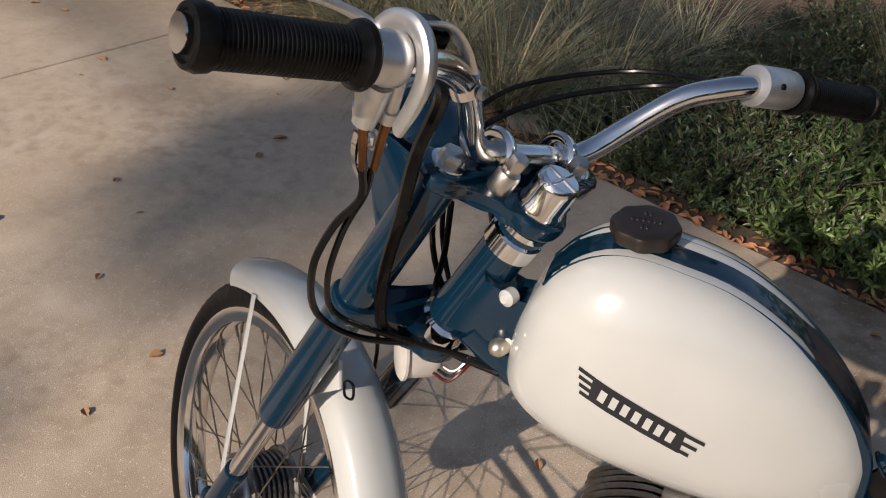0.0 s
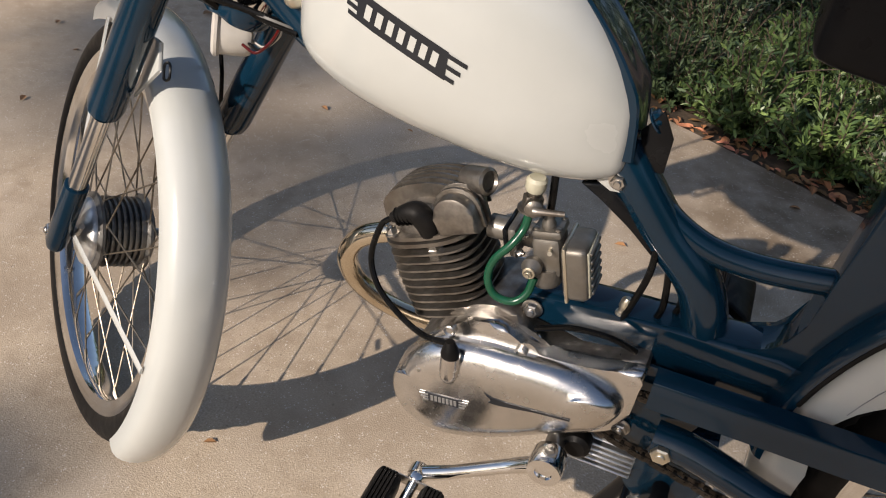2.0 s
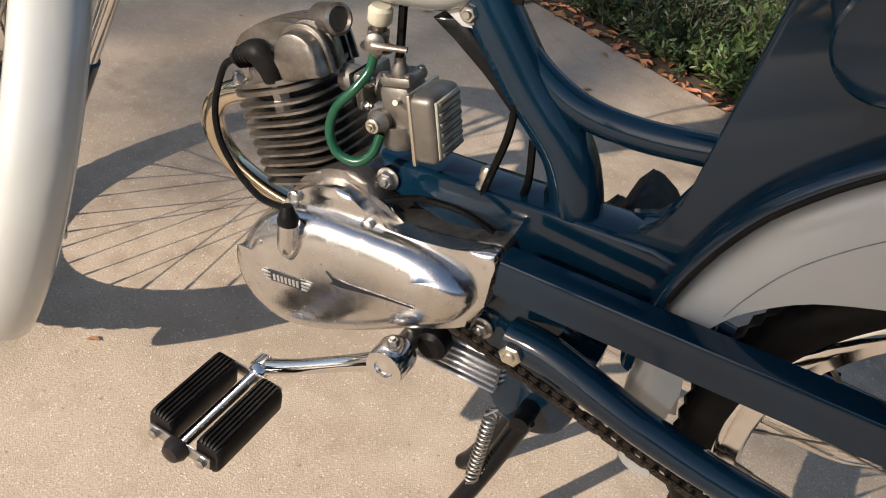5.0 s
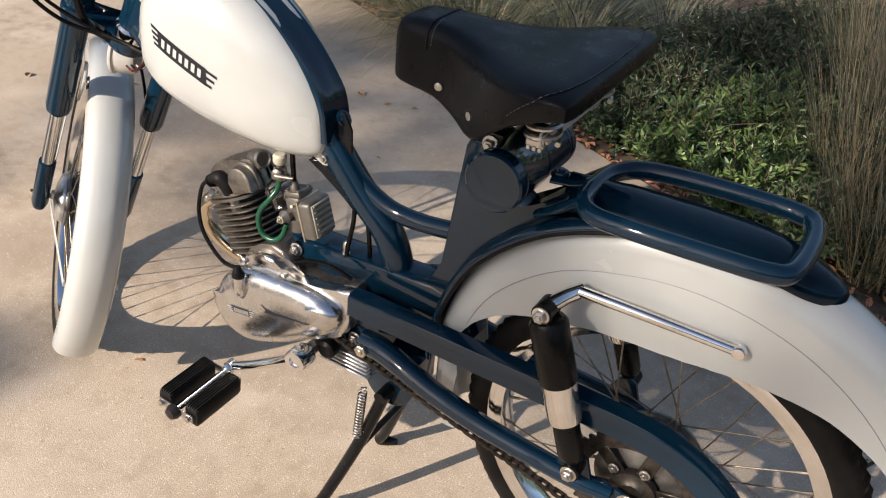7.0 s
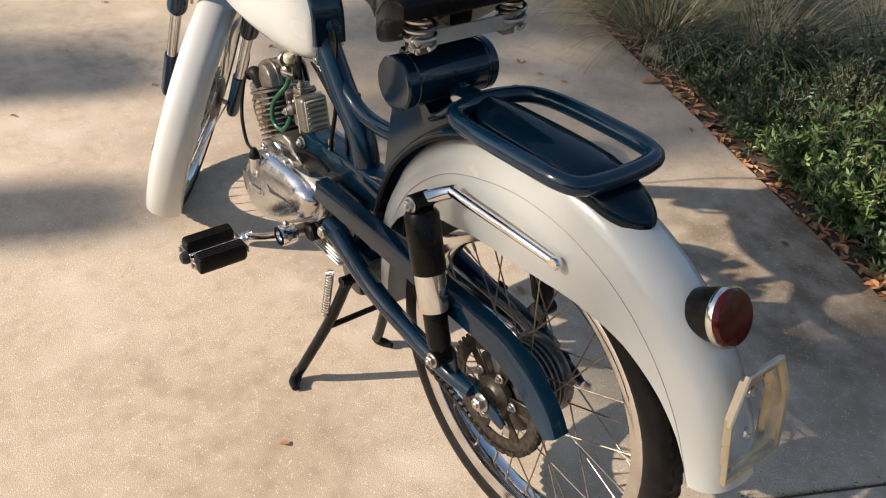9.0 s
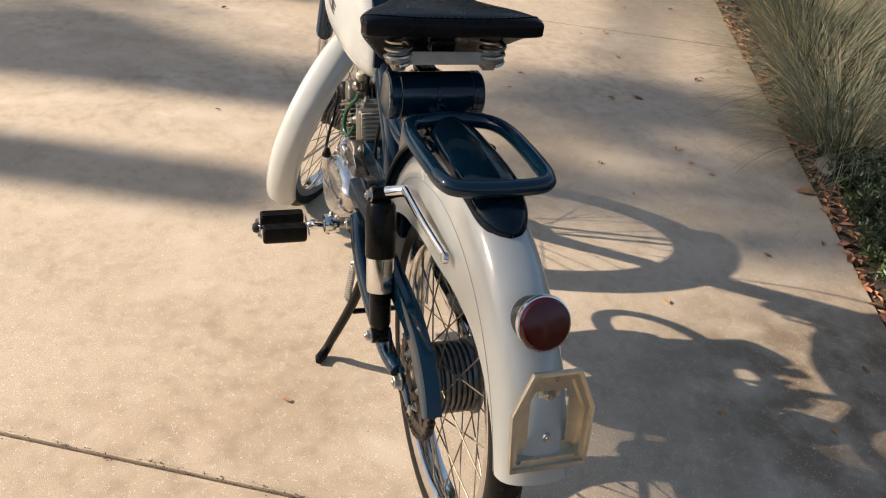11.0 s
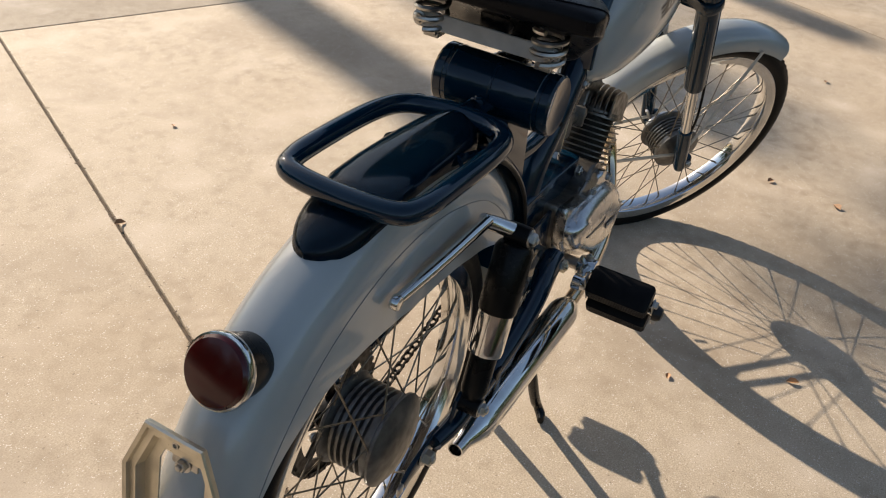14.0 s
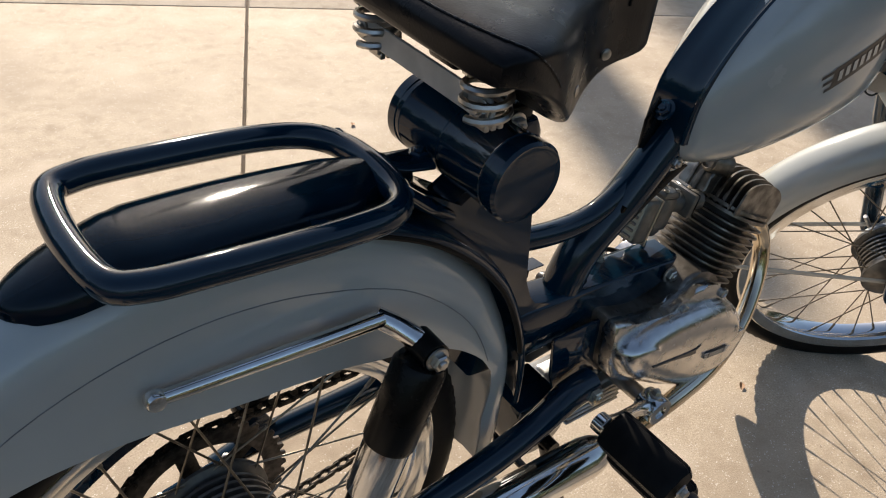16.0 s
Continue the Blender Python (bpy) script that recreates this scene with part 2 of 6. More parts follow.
def smooth_path(pts, k=6, closed=False):
    P = [Vector(p) for p in pts]
    if len(P) < 3 and not closed:
        return [P[0].lerp(P[-1], i / k) for i in range(k + 1)]
    out = []
    n = len(P)
    for i in range(n if closed else n - 1):
        a = P[(i - 1) % n] if closed or i else P[0] * 2 - P[1]
        b, c = P[i], P[(i + 1) % n]
        d = P[(i + 2) % n] if closed or i + 2 < n else P[-1] * 2 - P[-2]
        for j in range(k):
            t = j / k
            out.append(0.5 * (2 * b + (c - a) * t + (2 * a - 5 * b + 4 * c - d) * t * t + (3 * b - a - 3 * c + d) * t ** 3))
    if not closed:
        out.append(P[-1])
    return out


def add_tube(bm, pts, r, n=10, k=6, closed=False, flat=1.0, up=None, cap=True):
    """A round (or flattened) bar along a smooth path. r: one radius, or one for each point given."""
    P = smooth_path(pts, k, closed)
    N = len(P)
    rings = []
    ref = Vector(up) if up else None
    prev = None
    for i, p in enumerate(P):
        t = (P[(i + 1) % N] - P[i - 1]) if closed else (P[min(i + 1, N - 1)] - P[max(i - 1, 0)])
        t.normalize()
        if ref is not None:
            s = t.cross(ref).normalized()
        elif prev is None:
            s = t.orthogonal().normalized()
        else:
            s = (prev - t * prev.dot(t)).normalized()
        prev = s
        w = t.cross(s)
        if isinstance(r, (list, tuple)):
            f = i / k
            j = min(int(f), len(r) - 2)
            rad = r[j] + (r[j + 1] - r[j]) * (f - j)
        else:
            rad = r
        rings.append([bm.verts.new(p + s * math.cos(a) * rad + w * math.sin(a) * rad * flat) for a in (2 * math.pi * q / n for q in range(n))])
    bridge(bm, rings, closed)
    if cap and not closed:
        bm.faces.new(rings[0])
        bm.faces.new(rings[-1])
    return bm


def bridge(bm, rings, closed=False, ring_closed=True):
    n = len(rings[0])
    for i in range(len(rings) if closed else len(rings) - 1):
        a, b = rings[i], rings[(i + 1) % len(rings)]
        for q in range(n if ring_closed else n - 1):
            bm.faces.new((a[q], a[(q + 1) % n], b[(q + 1) % n], b[q]))


def tube(pts, r, **kw):
    return add_tube(bmesh.new(), pts, r, **kw)


def add_lathe(bm, prof, n=32, m=None, cap=True):
    """prof: (radius, height) pairs turned about the z axis."""
    rings = []
    for r, h in prof:
        rings.append([bm.verts.new(Vector((r * math.cos(2 * math.pi * q / n), r * math.sin(2 * math.pi * q / n), h))) for q in range(n)])
    bridge(bm, rings)
    if cap:
        for ring, (r, h) in ((rings[0], prof[0]), (rings[-1], prof[-1])):
            if r > 1e-5:
                bm.faces.new(ring)
    vs = [v for ring in rings for v in ring]
    if m is not None:
        bmesh.ops.transform(bm, matrix=m, verts=vs)
    bmesh.ops.remove_doubles(bm, verts=vs, dist=1e-6)
    return bm


def lathe(prof, n=32, m=None, cap=True):
    return add_lathe(bmesh.new(), prof, n, m, cap)


def along(p, d, roll=0):
    """A matrix that puts z along d, at p."""
    return Matrix.Translation(p) @ Vector(d).to_track_quat("Z", "Y").to_matrix().to_4x4() @ Matrix.Rotation(roll, 4, "Z")


def add_box(bm, size, m, bevel=0.002, seg=2):
    res = bmesh.ops.create_cube(bm, size=1.0, matrix=m @ Matrix.Diagonal((*size, 1)))
    if bevel:
        es = list({e for v in res["verts"] for e in v.link_edges})
        bmesh.ops.bevel(bm, geom=es, offset=bevel, segments=seg, profile=0.5, affect="EDGES")
    return bm


def box(size, m, bevel=0.002, seg=2):
    return add_box(bmesh.new(), size, m, bevel, seg)


def prism(outline, y0, y1, bevel=0.003, seg=2):
    """An outline in the x-z plane, given thickness along y, with rounded edges."""
    bm = bmesh.new()
    a = [bm.verts.new((x, y0, z)) for x, z in outline]
    b = [bm.verts.new((x, y1, z)) for x, z in outline]
    fa, fb = bm.faces.new(a), bm.faces.new(b)
    n = len(a)
    for i in range(n):
        bm.faces.new((a[i], a[(i + 1) % n], b[(i + 1) % n], b[i]))
    if bevel:
        bmesh.ops.bevel(bm, geom=list(fa.edges) + list(fb.edges), offset=bevel, segments=seg, profile=0.5, affect="EDGES")
    return bm


def hexbolt(p, d, r=0.008, h=0.006, washer=True):
    bm = bmesh.new()
    m = along(p, d)
    if washer:
        add_lathe(bm, [(r * 1.35, 0), (r * 1.35, 0.0016), (r * 1.2, 0.002)], 20, m)
    add_lathe(bm, [(r, 0.001), (r, h), (r * 0.82, h + 0.0015)], 6, m)
    add_lathe(bm, [(r * 0.5, h), (r * 0.5, h + 0.003), (r * 0.4, h + 0.004)], 10, m)
    return bm


def interp(table, x):
    return float(np.interp(x, [a for a, _ in table], [b for _, b in table]))


def thing(name, label, category, group="", at=(0, 0, 0)):
    e = new(name)
    e.empty_display_size = 0.1
    e.location = at
    return tagged(e, label, category, group)


# ---- ground ----
# Driveway frame: e runs along the bed's edge, g across the driveway towards the bed.
E_DIR = Vector((0.913, -0.408, 0.0))
G_DIR = Vector((0.408, 0.913, 0.0))
EDGE = Vector((-0.183, 1.47, 0.0))


def drive(s, w, z=0.0):
    return EDGE + E_DIR * s + G_DIR * w + Vector((0, 0, z))


def slab(a, b, w0, w1):
    """One slab between two cross joints, each given as (place along the edge, skew)."""
    bm = bmesh.new()
    q = [drive(k[0] + k[1] * w + e, w) for k, w, e in ((a, w0, 0.0038), (b, w0, -0.0038), (b, w1, -0.0038), (a, w1, 0.0038))]
    top = [bm.verts.new(p) for p in q]
    low = [bm.verts.new(p + Vector((0, 0, -0.1))) for p in q]
    f = bm.faces.new(top)
    for i in range(4):
        bm.faces.new((top[i], top[(i + 1) % 4], low[(i + 1) % 4], low[i]))
    bmesh.ops.bevel(bm, geom=list(f.edges), offset=0.006, segments=3, profile=0.5, affect="EDGES")
    return bm


ground = link("ground", bmesh.new(), SOIL)
bmg = bmesh.new()
gv = {}
for i in range(-30, 31):
    for j in range(-30, 31):
        x, y = (math.copysign(abs(i / 30) ** 3 * 300, i)) - 0.0, (math.copysign(abs(j / 30) ** 3 * 300, j)) + 2.2
        gv[i, j] = bmg.verts.new((x, y, -0.045 + 0.012 * noise.noise(Vector((x * 2.2, y * 2.2, 0)))))
for i in range(-30, 30):
    for j in range(-30, 30):
        bmg.faces.new((gv[i, j], gv[i + 1, j], gv[i + 1, j + 1], gv[i, j + 1]))
bmg.to_mesh(ground.data)
bmg.free()
tagged(ground, "brown mulched soil of the garden around the driveway", "ground", kind="structure")

# joints lie across the driveway at these places along the edge
JOINTS = [(-8.70, 0.0), (-5.43, 0.0), (-2.185, 0.0), (1.196, 0.042), (4.45, 0.0), (7.60, 0.0)]
LONG_JOINT = -3.42
bed = bmesh.new()
add_box(bed, (20, 9, 0.05), Matrix.Translation(drive(-1, -4.4, -0.033)) @ Matrix.Rotation(math.atan2(E_DIR.y, E_DIR.x), 4, "Z"), 0)
pavement = tagged(link("pavement", bed, JOINT), "sandy beige concrete driveway with straight tooled joints", "driveway", kind="structure")
for a, b in zip(JOINTS[:-1], JOINTS[1:]):
    for w0, w1 in ((LONG_JOINT, 0.0), (-8.4, LONG_JOINT)):
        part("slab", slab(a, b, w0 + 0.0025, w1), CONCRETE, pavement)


# ---- moped: the rear half ----
moped = thing("moped", "restored vintage moped in cream white and petrol blue on its stand", "moped")
AXLE = Vector((0.408, 0.0, 0.343))


def ring_profile(prof, n=72):
    """A closed profile of (radius, y) turned about the wheel's axle."""
    bm = bmesh.new()
    rings = []
    for q in range(n):
        a = 2 * math.pi * q / n
        rings.append([bm.verts.new((r * math.cos(a), y, r * math.sin(a))) for r, y in prof])
    bridge(bm, rings, True)
    return bm


def wheel(name, m, hub_r, hub_w, label, grow=0.0):
    """A spoked wheel; grow adds to the rim's and the tyre's radius."""
    rim = [(0.214, -0.012), (0.2165, -0.0165), (0.224, -0.0175), (0.232, -0.0195), (0.234, -0.0215), (0.2315, -0.0225), (0.222, -0.020), (0.2125, -0.019),
           (0.2095, -0.013), (0.2085, 0.0), (0.2095, 0.013), (0.2125, 0.019), (0.222, 0.020), (0.2315, 0.0225), (0.234, 0.0215), (0.232, 0.0195), (0.224, 0.0175),
           (0.2165, 0.0165), (0.214, 0.012), (0.2125, 0.0)]
    w = part(name, ring_profile([(r + grow, y) for r, y in rim]), CHROME, moped, label, m)
    sec = []
    for i in range(18):
        a = math.pi * 2 * i / 18
        r, y = math.cos(a), math.sin(a)
        sec.append((0.2485 + grow + 0.0262 * r - (0.004 if r > 0.98 else 0), 0.0255 * math.copysign(abs(y) ** 0.9, y)))
    tyre = bmesh.new()
    rings = []
    nn = 180
    for q in range(nn):
        a = 2 * math.pi * q / nn
        rg = []
        for i, (r, y) in enumerate(sec):
            if i in (0, 1, 17, 2, 16) and q % 2 and abs(y) > 0.004:
                r -= 0.0035
            rg.append(tyre.verts.new((r * math.cos(a), y, r * math.sin(a))))
        rings.append(rg)
    bridge(tyre, rings, True)
    part("tyre", tyre, RUBBER, w, "black ribbed rubber tyre", sharp=30)
    ym = Matrix.Rotation(-math.pi / 2, 4, "X")
    h = hub_w / 2
    prof = [(0.012, -h - 0.012), (0.03, -h - 0.010), (hub_r * 0.9, -h - 0.006), (hub_r + 0.006, -h), (hub_r + 0.006, -h + 0.004), (hub_r, -h + 0.007)]
    nf = 6
    for i in range(nf):
        y0 = -h + 0.010 + i * (hub_w - 0.02) / nf
        st = (hub_w - 0.02) / nf
        prof += [(hub_r - 0.005, y0), (hub_r - 0.005, y0 + st * 0.35), (hub_r + 0.001, y0 + st * 0.5), (hub_r + 0.001, y0 + st * 0.85)]
    prof += [(hub_r, h - 0.007), (hub_r + 0.006, h - 0.004), (hub_r + 0.006, h), (hub_r * 0.9, h + 0.006), (0.03, h + 0.010), (0.012, h + 0.012)]
    part("hub", lathe(prof, 40, ym), HUB, w, "finned aluminium drum hub")
    first = None
    for i in range(36):
        side = -1 if i % 2 else 1
        cross = 1 if (i // 2) % 2 else -1
        a1 = 0.0
        a0 = -cross * radians(38)
        p0 = Vector((hub_r * math.cos(a0), side * (h - 0.004), hub_r * math.sin(a0)))
        p1 = Vector((0.211 + grow, side * 0.004, 0.0))
        key = (side, cross)
        if first is None:
            first = {}
        rot = Matrix.Rotation(2 * math.pi * i / 36, 4, "Y")
        if key not in first:
            bm = tube([p0, p1], 0.00125, n=6, k=1)
            d = (p0 - p1).normalized()
            add_tube(bm, [p1, p1 + d * 0.016], 0.0024, n=6, k=1)
            first[key] = part("spoke", bm, SPOKE, w, m=rot)
        else:
            again(first[key], w, rot)
    part("valve", tube([(0.2 + grow, 0, 0.02), (0.178 + grow, 0, 0.018)], 0.003, n=8, k=1), STEEL, w)
    return w


wheel("rear_wheel", Matrix.Translation(AXLE), 0.058, 0.075, "chromed rear rim with wire spokes", 0.007)

# rear mudguard: crown and lower edge given by angle about the axle
R_OUT = [(8, 0.364), (18, 0.369), (28, 0.377), (40, 0.384), (60, 0.385), (90, 0.383), (120, 0.379), (140, 0.370), (160, 0.350), (172, 0.337), (195, 0.325)]
R_IN = [(8, 0.334), (20, 0.328), (31, 0.321), (39, 0.311), (51, 0.290), (62, 0.264), (70, 0.248), (78, 0.235), (87, 0.226), (96, 0.224), (108, 0.231), (115, 0.240), (123, 0.250), (129, 0.264), (136, 0.279), (142, 0.293), (151, 0.307), (157, 0.311), (163, 0.303), (170, 0.288), (195, 0.285)]


def guard(r_out, r_in, a0, a1, half, steps=56, thick=0.0022, tail=0.0):
    bm = bmesh.new()
    rows = []
    m = 11
    for i in range(steps + 1):
        a = a0 + (a1 - a0) * i / steps
        ro, ri = interp(r_out, a), interp(r_in, a)
        if tail and a < a0 + tail:
            f = 1 - (1 - (a - a0) / tail) ** 2
            ri = ri + (ro - 0.012 - ri) * (1 - math.sqrt(max(f, 0.0))) * 0.0
        row = []
        for side in (0, 1):
            h, top = (half, ro) if side == 0 else (half - thick, ro - thick)
            seq = []
            dome = min(0.052, (ro - ri) * 0.8)
            seq.append((-h, ri))
            for q in range(m + 1):
                b = math.pi * (1 - q / m)
                c, s2 = math.cos(b), math.sin(b)
                y = h * math.copysign(abs(c) ** 0.85, c)
                seq.append((y, top - dome + dome * abs(s2) ** 0.9))
            seq.append((h, ri))
            row.append(seq if side == 0 else seq[::-1])
        ar = radians(a)
        ring = [bm.verts.new((r * math.cos(ar), y, r * math.sin(ar))) for y, r in row[0] + row[1]]
        rows.append(ring)
    bridge(bm, rows)
    bm.faces.new(rows[0])
    bm.faces.new(rows[-1])
    return bm


rear_fender = part("rear_mudguard", guard(R_OUT, R_IN, 19, 192, 0.0465, 64), WHITE, moped, "deep cream white rear mudguard with a pinstripe", Matrix.Translation(AXLE))

# ---- tank ----
T_TOP = [(-0.469, 0.72), (-0.4654, 0.755), (-0.4566, 0.79), (-0.4426, 0.822), (-0.4232, 0.848), (-0.3968, 0.866), (-0.366, 0.872), (-0.3308, 0.868), (-0.29, 0.86), (-0.25, 0.842), (-0.21, 0.814), (-0.175, 0.780), (-0.15, 0.748), (-0.135, 0.720), (-0.128, 0.668)]
T_BOT = [(-0.469, 0.72), (-0.4654, 0.703), (-0.4566, 0.689), (-0.4426, 0.678), (-0.4232, 0.668), (-0.3968, 0.657), (-0.366, 0.648), (-0.3308, 0.64), (-0.29, 0.633), (-0.25, 0.628), (-0.21, 0.626), (-0.175, 0.629), (-0.15, 0.636), (-0.135, 0.648), (-0.128, 0.668)]
T_WID = [(-0.469, 0.0), (-0.4654, 0.0252), (-0.4566, 0.045), (-0.4426, 0.0612), (-0.4232, 0.0729), (-0.3968, 0.081), (-0.366, 0.0837), (-0.3308, 0.0828), (-0.29, 0.0792), (-0.25, 0.0729), (-0.21, 0.0639), (-0.175, 0.0522), (-0.15, 0.0405), (-0.135, 0.0288), (-0.128, 0.0)]


BULGE = 0.034  # how far each half swells above the spine


def tank_ring(x, n=40):
    t, b, w = interp(T_TOP, x), interp(T_BOT, x), interp(T_WID, x)
    out = []
    for q in range(n):
        a = 2 * math.pi * q / n
        c, s = math.cos(a), math.sin(a)
        e = 0.64 if s > 0 else 0.80
        y = w * math.copysign(abs(c) ** 0.80, c)
        z = (t + b) / 2 - 0.008 * (1 - abs(s)) * 2 + (t - b) / 2 * math.copysign(abs(s) ** e, s) + (BULGE * (t - b) * math.sin(math.pi * abs(c)) if s > 0 else 0)
        out.append(Vector((x, y, z)))
    return out


def smooth_rings(rows, k=4):
    cols = [smooth_path([r[q] for r in rows], k) for q in range(len(rows[0]))]
    return [[c[i] for c in cols] for i in range(len(cols[0]))]


bm = bmesh.new()
rr = smooth_rings([tank_ring(x) for x, _ in T_TOP], 3)
rings = [[bm.verts.new(p) for p in r] for r in rr]
bridge(bm, rings)
bmesh.ops.remove_doubles(bm, verts=bm.verts, dist=1e-5)
tank = part("fuel_tank", bm, WHITE, moped, "teardrop cream white fuel tank half with black transfer")
# blue spine over the tank's crown
bm = bmesh.new()
rows = []
crown = smooth_path([(x, 0, z) for x, z in T_TOP[3:]] , 3)
for i, p in enumerate(crown):
    t = (crown[min(i + 1, len(crown) - 1)] - crown[max(i - 1, 0)]).normalized()
    up = Vector((-t.z, 0, t.x))
    if up.z < 0 and i < 4:
        up = -up
    hw = 0.0265 + 0.003 * i / len(crown)
    ring = []
    for y, h in ((-1, -0.016), (-1, 0.0004), (-0.93, 0.0024), (-0.8, 0.0012), (-0.3, 0.0022), (0.3, 0.0022), (0.8, 0.0012), (0.93, 0.0024), (1, 0.0004), (1, -0.016)):
        ring.append(bm.verts.new(p + Vector((0, y * hw, 0)) + up * h))
    rows.append(ring)
bridge(bm, rows)
bm.faces.new(rows[0]), bm.faces.new(rows[-1])
part("tank_spine", bm, BLUE, moped, "petrol blue spine between the tank halves")

# ---- frame ----
part("main_tube", tube([(-0.30, 0, 0.80), (-0.20, 0, 0.735), (-0.135, 0, 0.655), (-0.085, 0, 0.595), (-0.035, 0, 0.545), (-0.014, 0, 0.49), (-0.012, 0, 0.45)], 0.0235, n=18), BLUE, moped, "petrol blue curved main tube")
part("bridge_tube", tube([(-0.105, 0, 0.628), (-0.07, 0, 0.601), (-0.03, 0, 0.585), (0.02, 0, 0.583), (0.085, 0, 0.592)], 0.0135, n=14), BLUE, moped, "petrol blue bridge tube")
part("lower_beam", prism([(-0.20, 0.488), (-0.19, 0.452), (-0.08, 0.436), (0.06, 0.43), (0.13, 0.44), (0.12, 0.49), (0.06, 0.505), (-0.09, 0.492)], -0.024, 0.024, 0.006), BLUE, moped, "petrol blue box beam over the engine")
part("seat_tube_panel", prism([(0.0, 0.47), (0.0, 0.494), (0.03, 0.499), (0.052, 0.508), (0.063, 0.523), (0.069, 0.55), (0.088, 0.735), (0.094, 0.748), (0.122, 0.748), (0.133, 0.70), (0.175, 0.672), (0.235, 0.722), (0.236, 0.70), (0.17, 0.64), (0.12, 0.54), (0.10, 0.45)], -0.0225, 0.0225, 0.005), BLUE, moped, "petrol blue pressed steel seat tube panel")
# blue apron that hugs the front of the rear mudguard
bm = guard([(a, r + 0.012) for a, r in R_OUT], [(a, r - 0.004) for a, r in R_OUT], 100, 171, 0.0505, 34, 0.004)
part("mudguard_apron", bm, BLUE, moped, "petrol blue apron round the mudguard's front", Matrix.Translation(AXLE))

# black edging where the apron meets the mudguard
for s in (-1, 1):
    pts = []
    for k in range(22):
        a = radians(104 + 53 * k / 21)
        r = interp(R_OUT, math.degrees(a)) - 0.004
        pts.append((AXLE.x + r * math.cos(a), s * 0.0492, AXLE.z + r * math.sin(a)))
    part("apron_edging", tube(pts, 0.0030, n=8, k=1), RUBBER, moped, "black rubber edging")

# ---- saddle ----
S_W = [(-0.0218, 0.0), (-0.0173, 0.028), (-0.0035, 0.04), (0.0468, 0.046), (0.0834, 0.058), (0.12, 0.08), (0.1566, 0.106), (0.1932, 0.127), (0.2252, 0.137), (0.2463, 0.137), (0.2591, 0.122), (0.2627, 0.0)]
S_TOP = [(-0.0218, 0.835), (-0.0173, 0.868), (-0.0035, 0.882), (0.0468, 0.885), (0.0834, 0.882), (0.12, 0.880), (0.1566, 0.881), (0.1932, 0.885), (0.2252, 0.887), (0.2463, 0.886), (0.2591, 0.880), (0.2627, 0.868)]
S_BOT = [(-0.0218, 0.835), (-0.0173, 0.805), (-0.0035, 0.798), (0.0468, 0.793), (0.0834, 0.780), (0.12, 0.770), (0.1566, 0.799), (0.1932, 0.828), (0.2252, 0.847), (0.2463, 0.855), (0.2591, 0.858), (0.2627, 0.866)]


def seat_ring(x, n=48):
    w, t, b = interp(S_W, x), interp(S_TOP, x), interp(S_BOT, x)
    out = []
    for q in range(n):
        a = 2 * math.pi * q / n
        c, s = math.cos(a), math.sin(a)
        y = w * math.copysign(abs(c) ** 0.36, c)
        up = s > 0
        z = (t - 0.35 * (t - b)) + ((0.35 * (t - b)) * abs(s) ** 0.8 if up else -(0.65 * (t - b)) * abs(s) ** 0.15)
        out.append(Vector((x, y, z)))
    return out


bm = bmesh.new()
rr = smooth_rings([seat_ring(x) for x, _ in S_W], 3)
rings = [[bm.verts.new(p) for p in r] for r in rr]
bridge(bm, rings)
bmesh.ops.remove_doubles(bm, verts=bm.verts, dist=1e-5)
saddle = part("saddle", bm, LEATHER, moped, "black leather sprung saddle with a stitched skirt", sharp=50)

# ---- steered front: local frame x back, y to the rider's right, z up the steering axis ----
RAKE, STEER = radians(26.4), radians(40.4)
HEAD = Vector((-0.462, 0.010, 0.88))
LEG_X, LEG_Y = -0.050, 0.079  # the fork legs, either side of the steering axis
ax = Vector((math.sin(RAKE), 0, math.cos(RAKE)))
turn = Matrix.Rotation(-STEER, 3, ax)
bx, by = turn @ Vector((math.cos(RAKE), 0, -math.sin(RAKE))), turn @ Vector((0, 1, 0))
FRONT = Matrix(((bx.x, by.x, ax.x, HEAD.x), (bx.y, by.y, ax.y, HEAD.y), (bx.z, by.z, ax.z, HEAD.z), (0, 0, 0, 1)))
FA = Vector((-0.0653, 0.003, -0.691))
wheel("front_wheel", FRONT @ Matrix.Translation(FA), 0.050, 0.07, "chromed front rim with wire spokes", 0.0275)
bm = guard([(-118, 0.332), (60, 0.331)], [(-118, 0.298), (-60, 0.292), (0, 0.290), (60, 0.294)], -103, 50, 0.041, 56)
part("front_mudguard", bm, WHITE, moped, "cream white valanced front mudguard", FRONT @ Matrix.Translation(FA) @ Matrix.Rotation(radians(-90), 4, "Y"))
for s in (-1, 1):
    part("fork_sleeve", lathe([(0.014, -0.004), (0.0222, -0.008), (0.0222, -0.418), (0.020, -0.430), (0.013, -0.432)], 24, Matrix.Translation((LEG_X, s * LEG_Y, 0))), BLUE, moped, "petrol blue fork sleeve", FRONT)
    part("fork_stanchion", lathe([(0.012, -0.44), (0.012, -0.60)], 20, Matrix.Translation((LEG_X, s * LEG_Y, 0))), CHROME, moped, "chromed fork stanchion", FRONT)
    part("fork_slider", lathe([(0.012, -0.57), (0.0155, -0.572), (0.0155, -0.69), (0.012, -0.705), (0.004, -0.708)], 20, Matrix.Translation((LEG_X, s * LEG_Y, 0))), BLUE, moped, "petrol blue fork slider", FRONT)
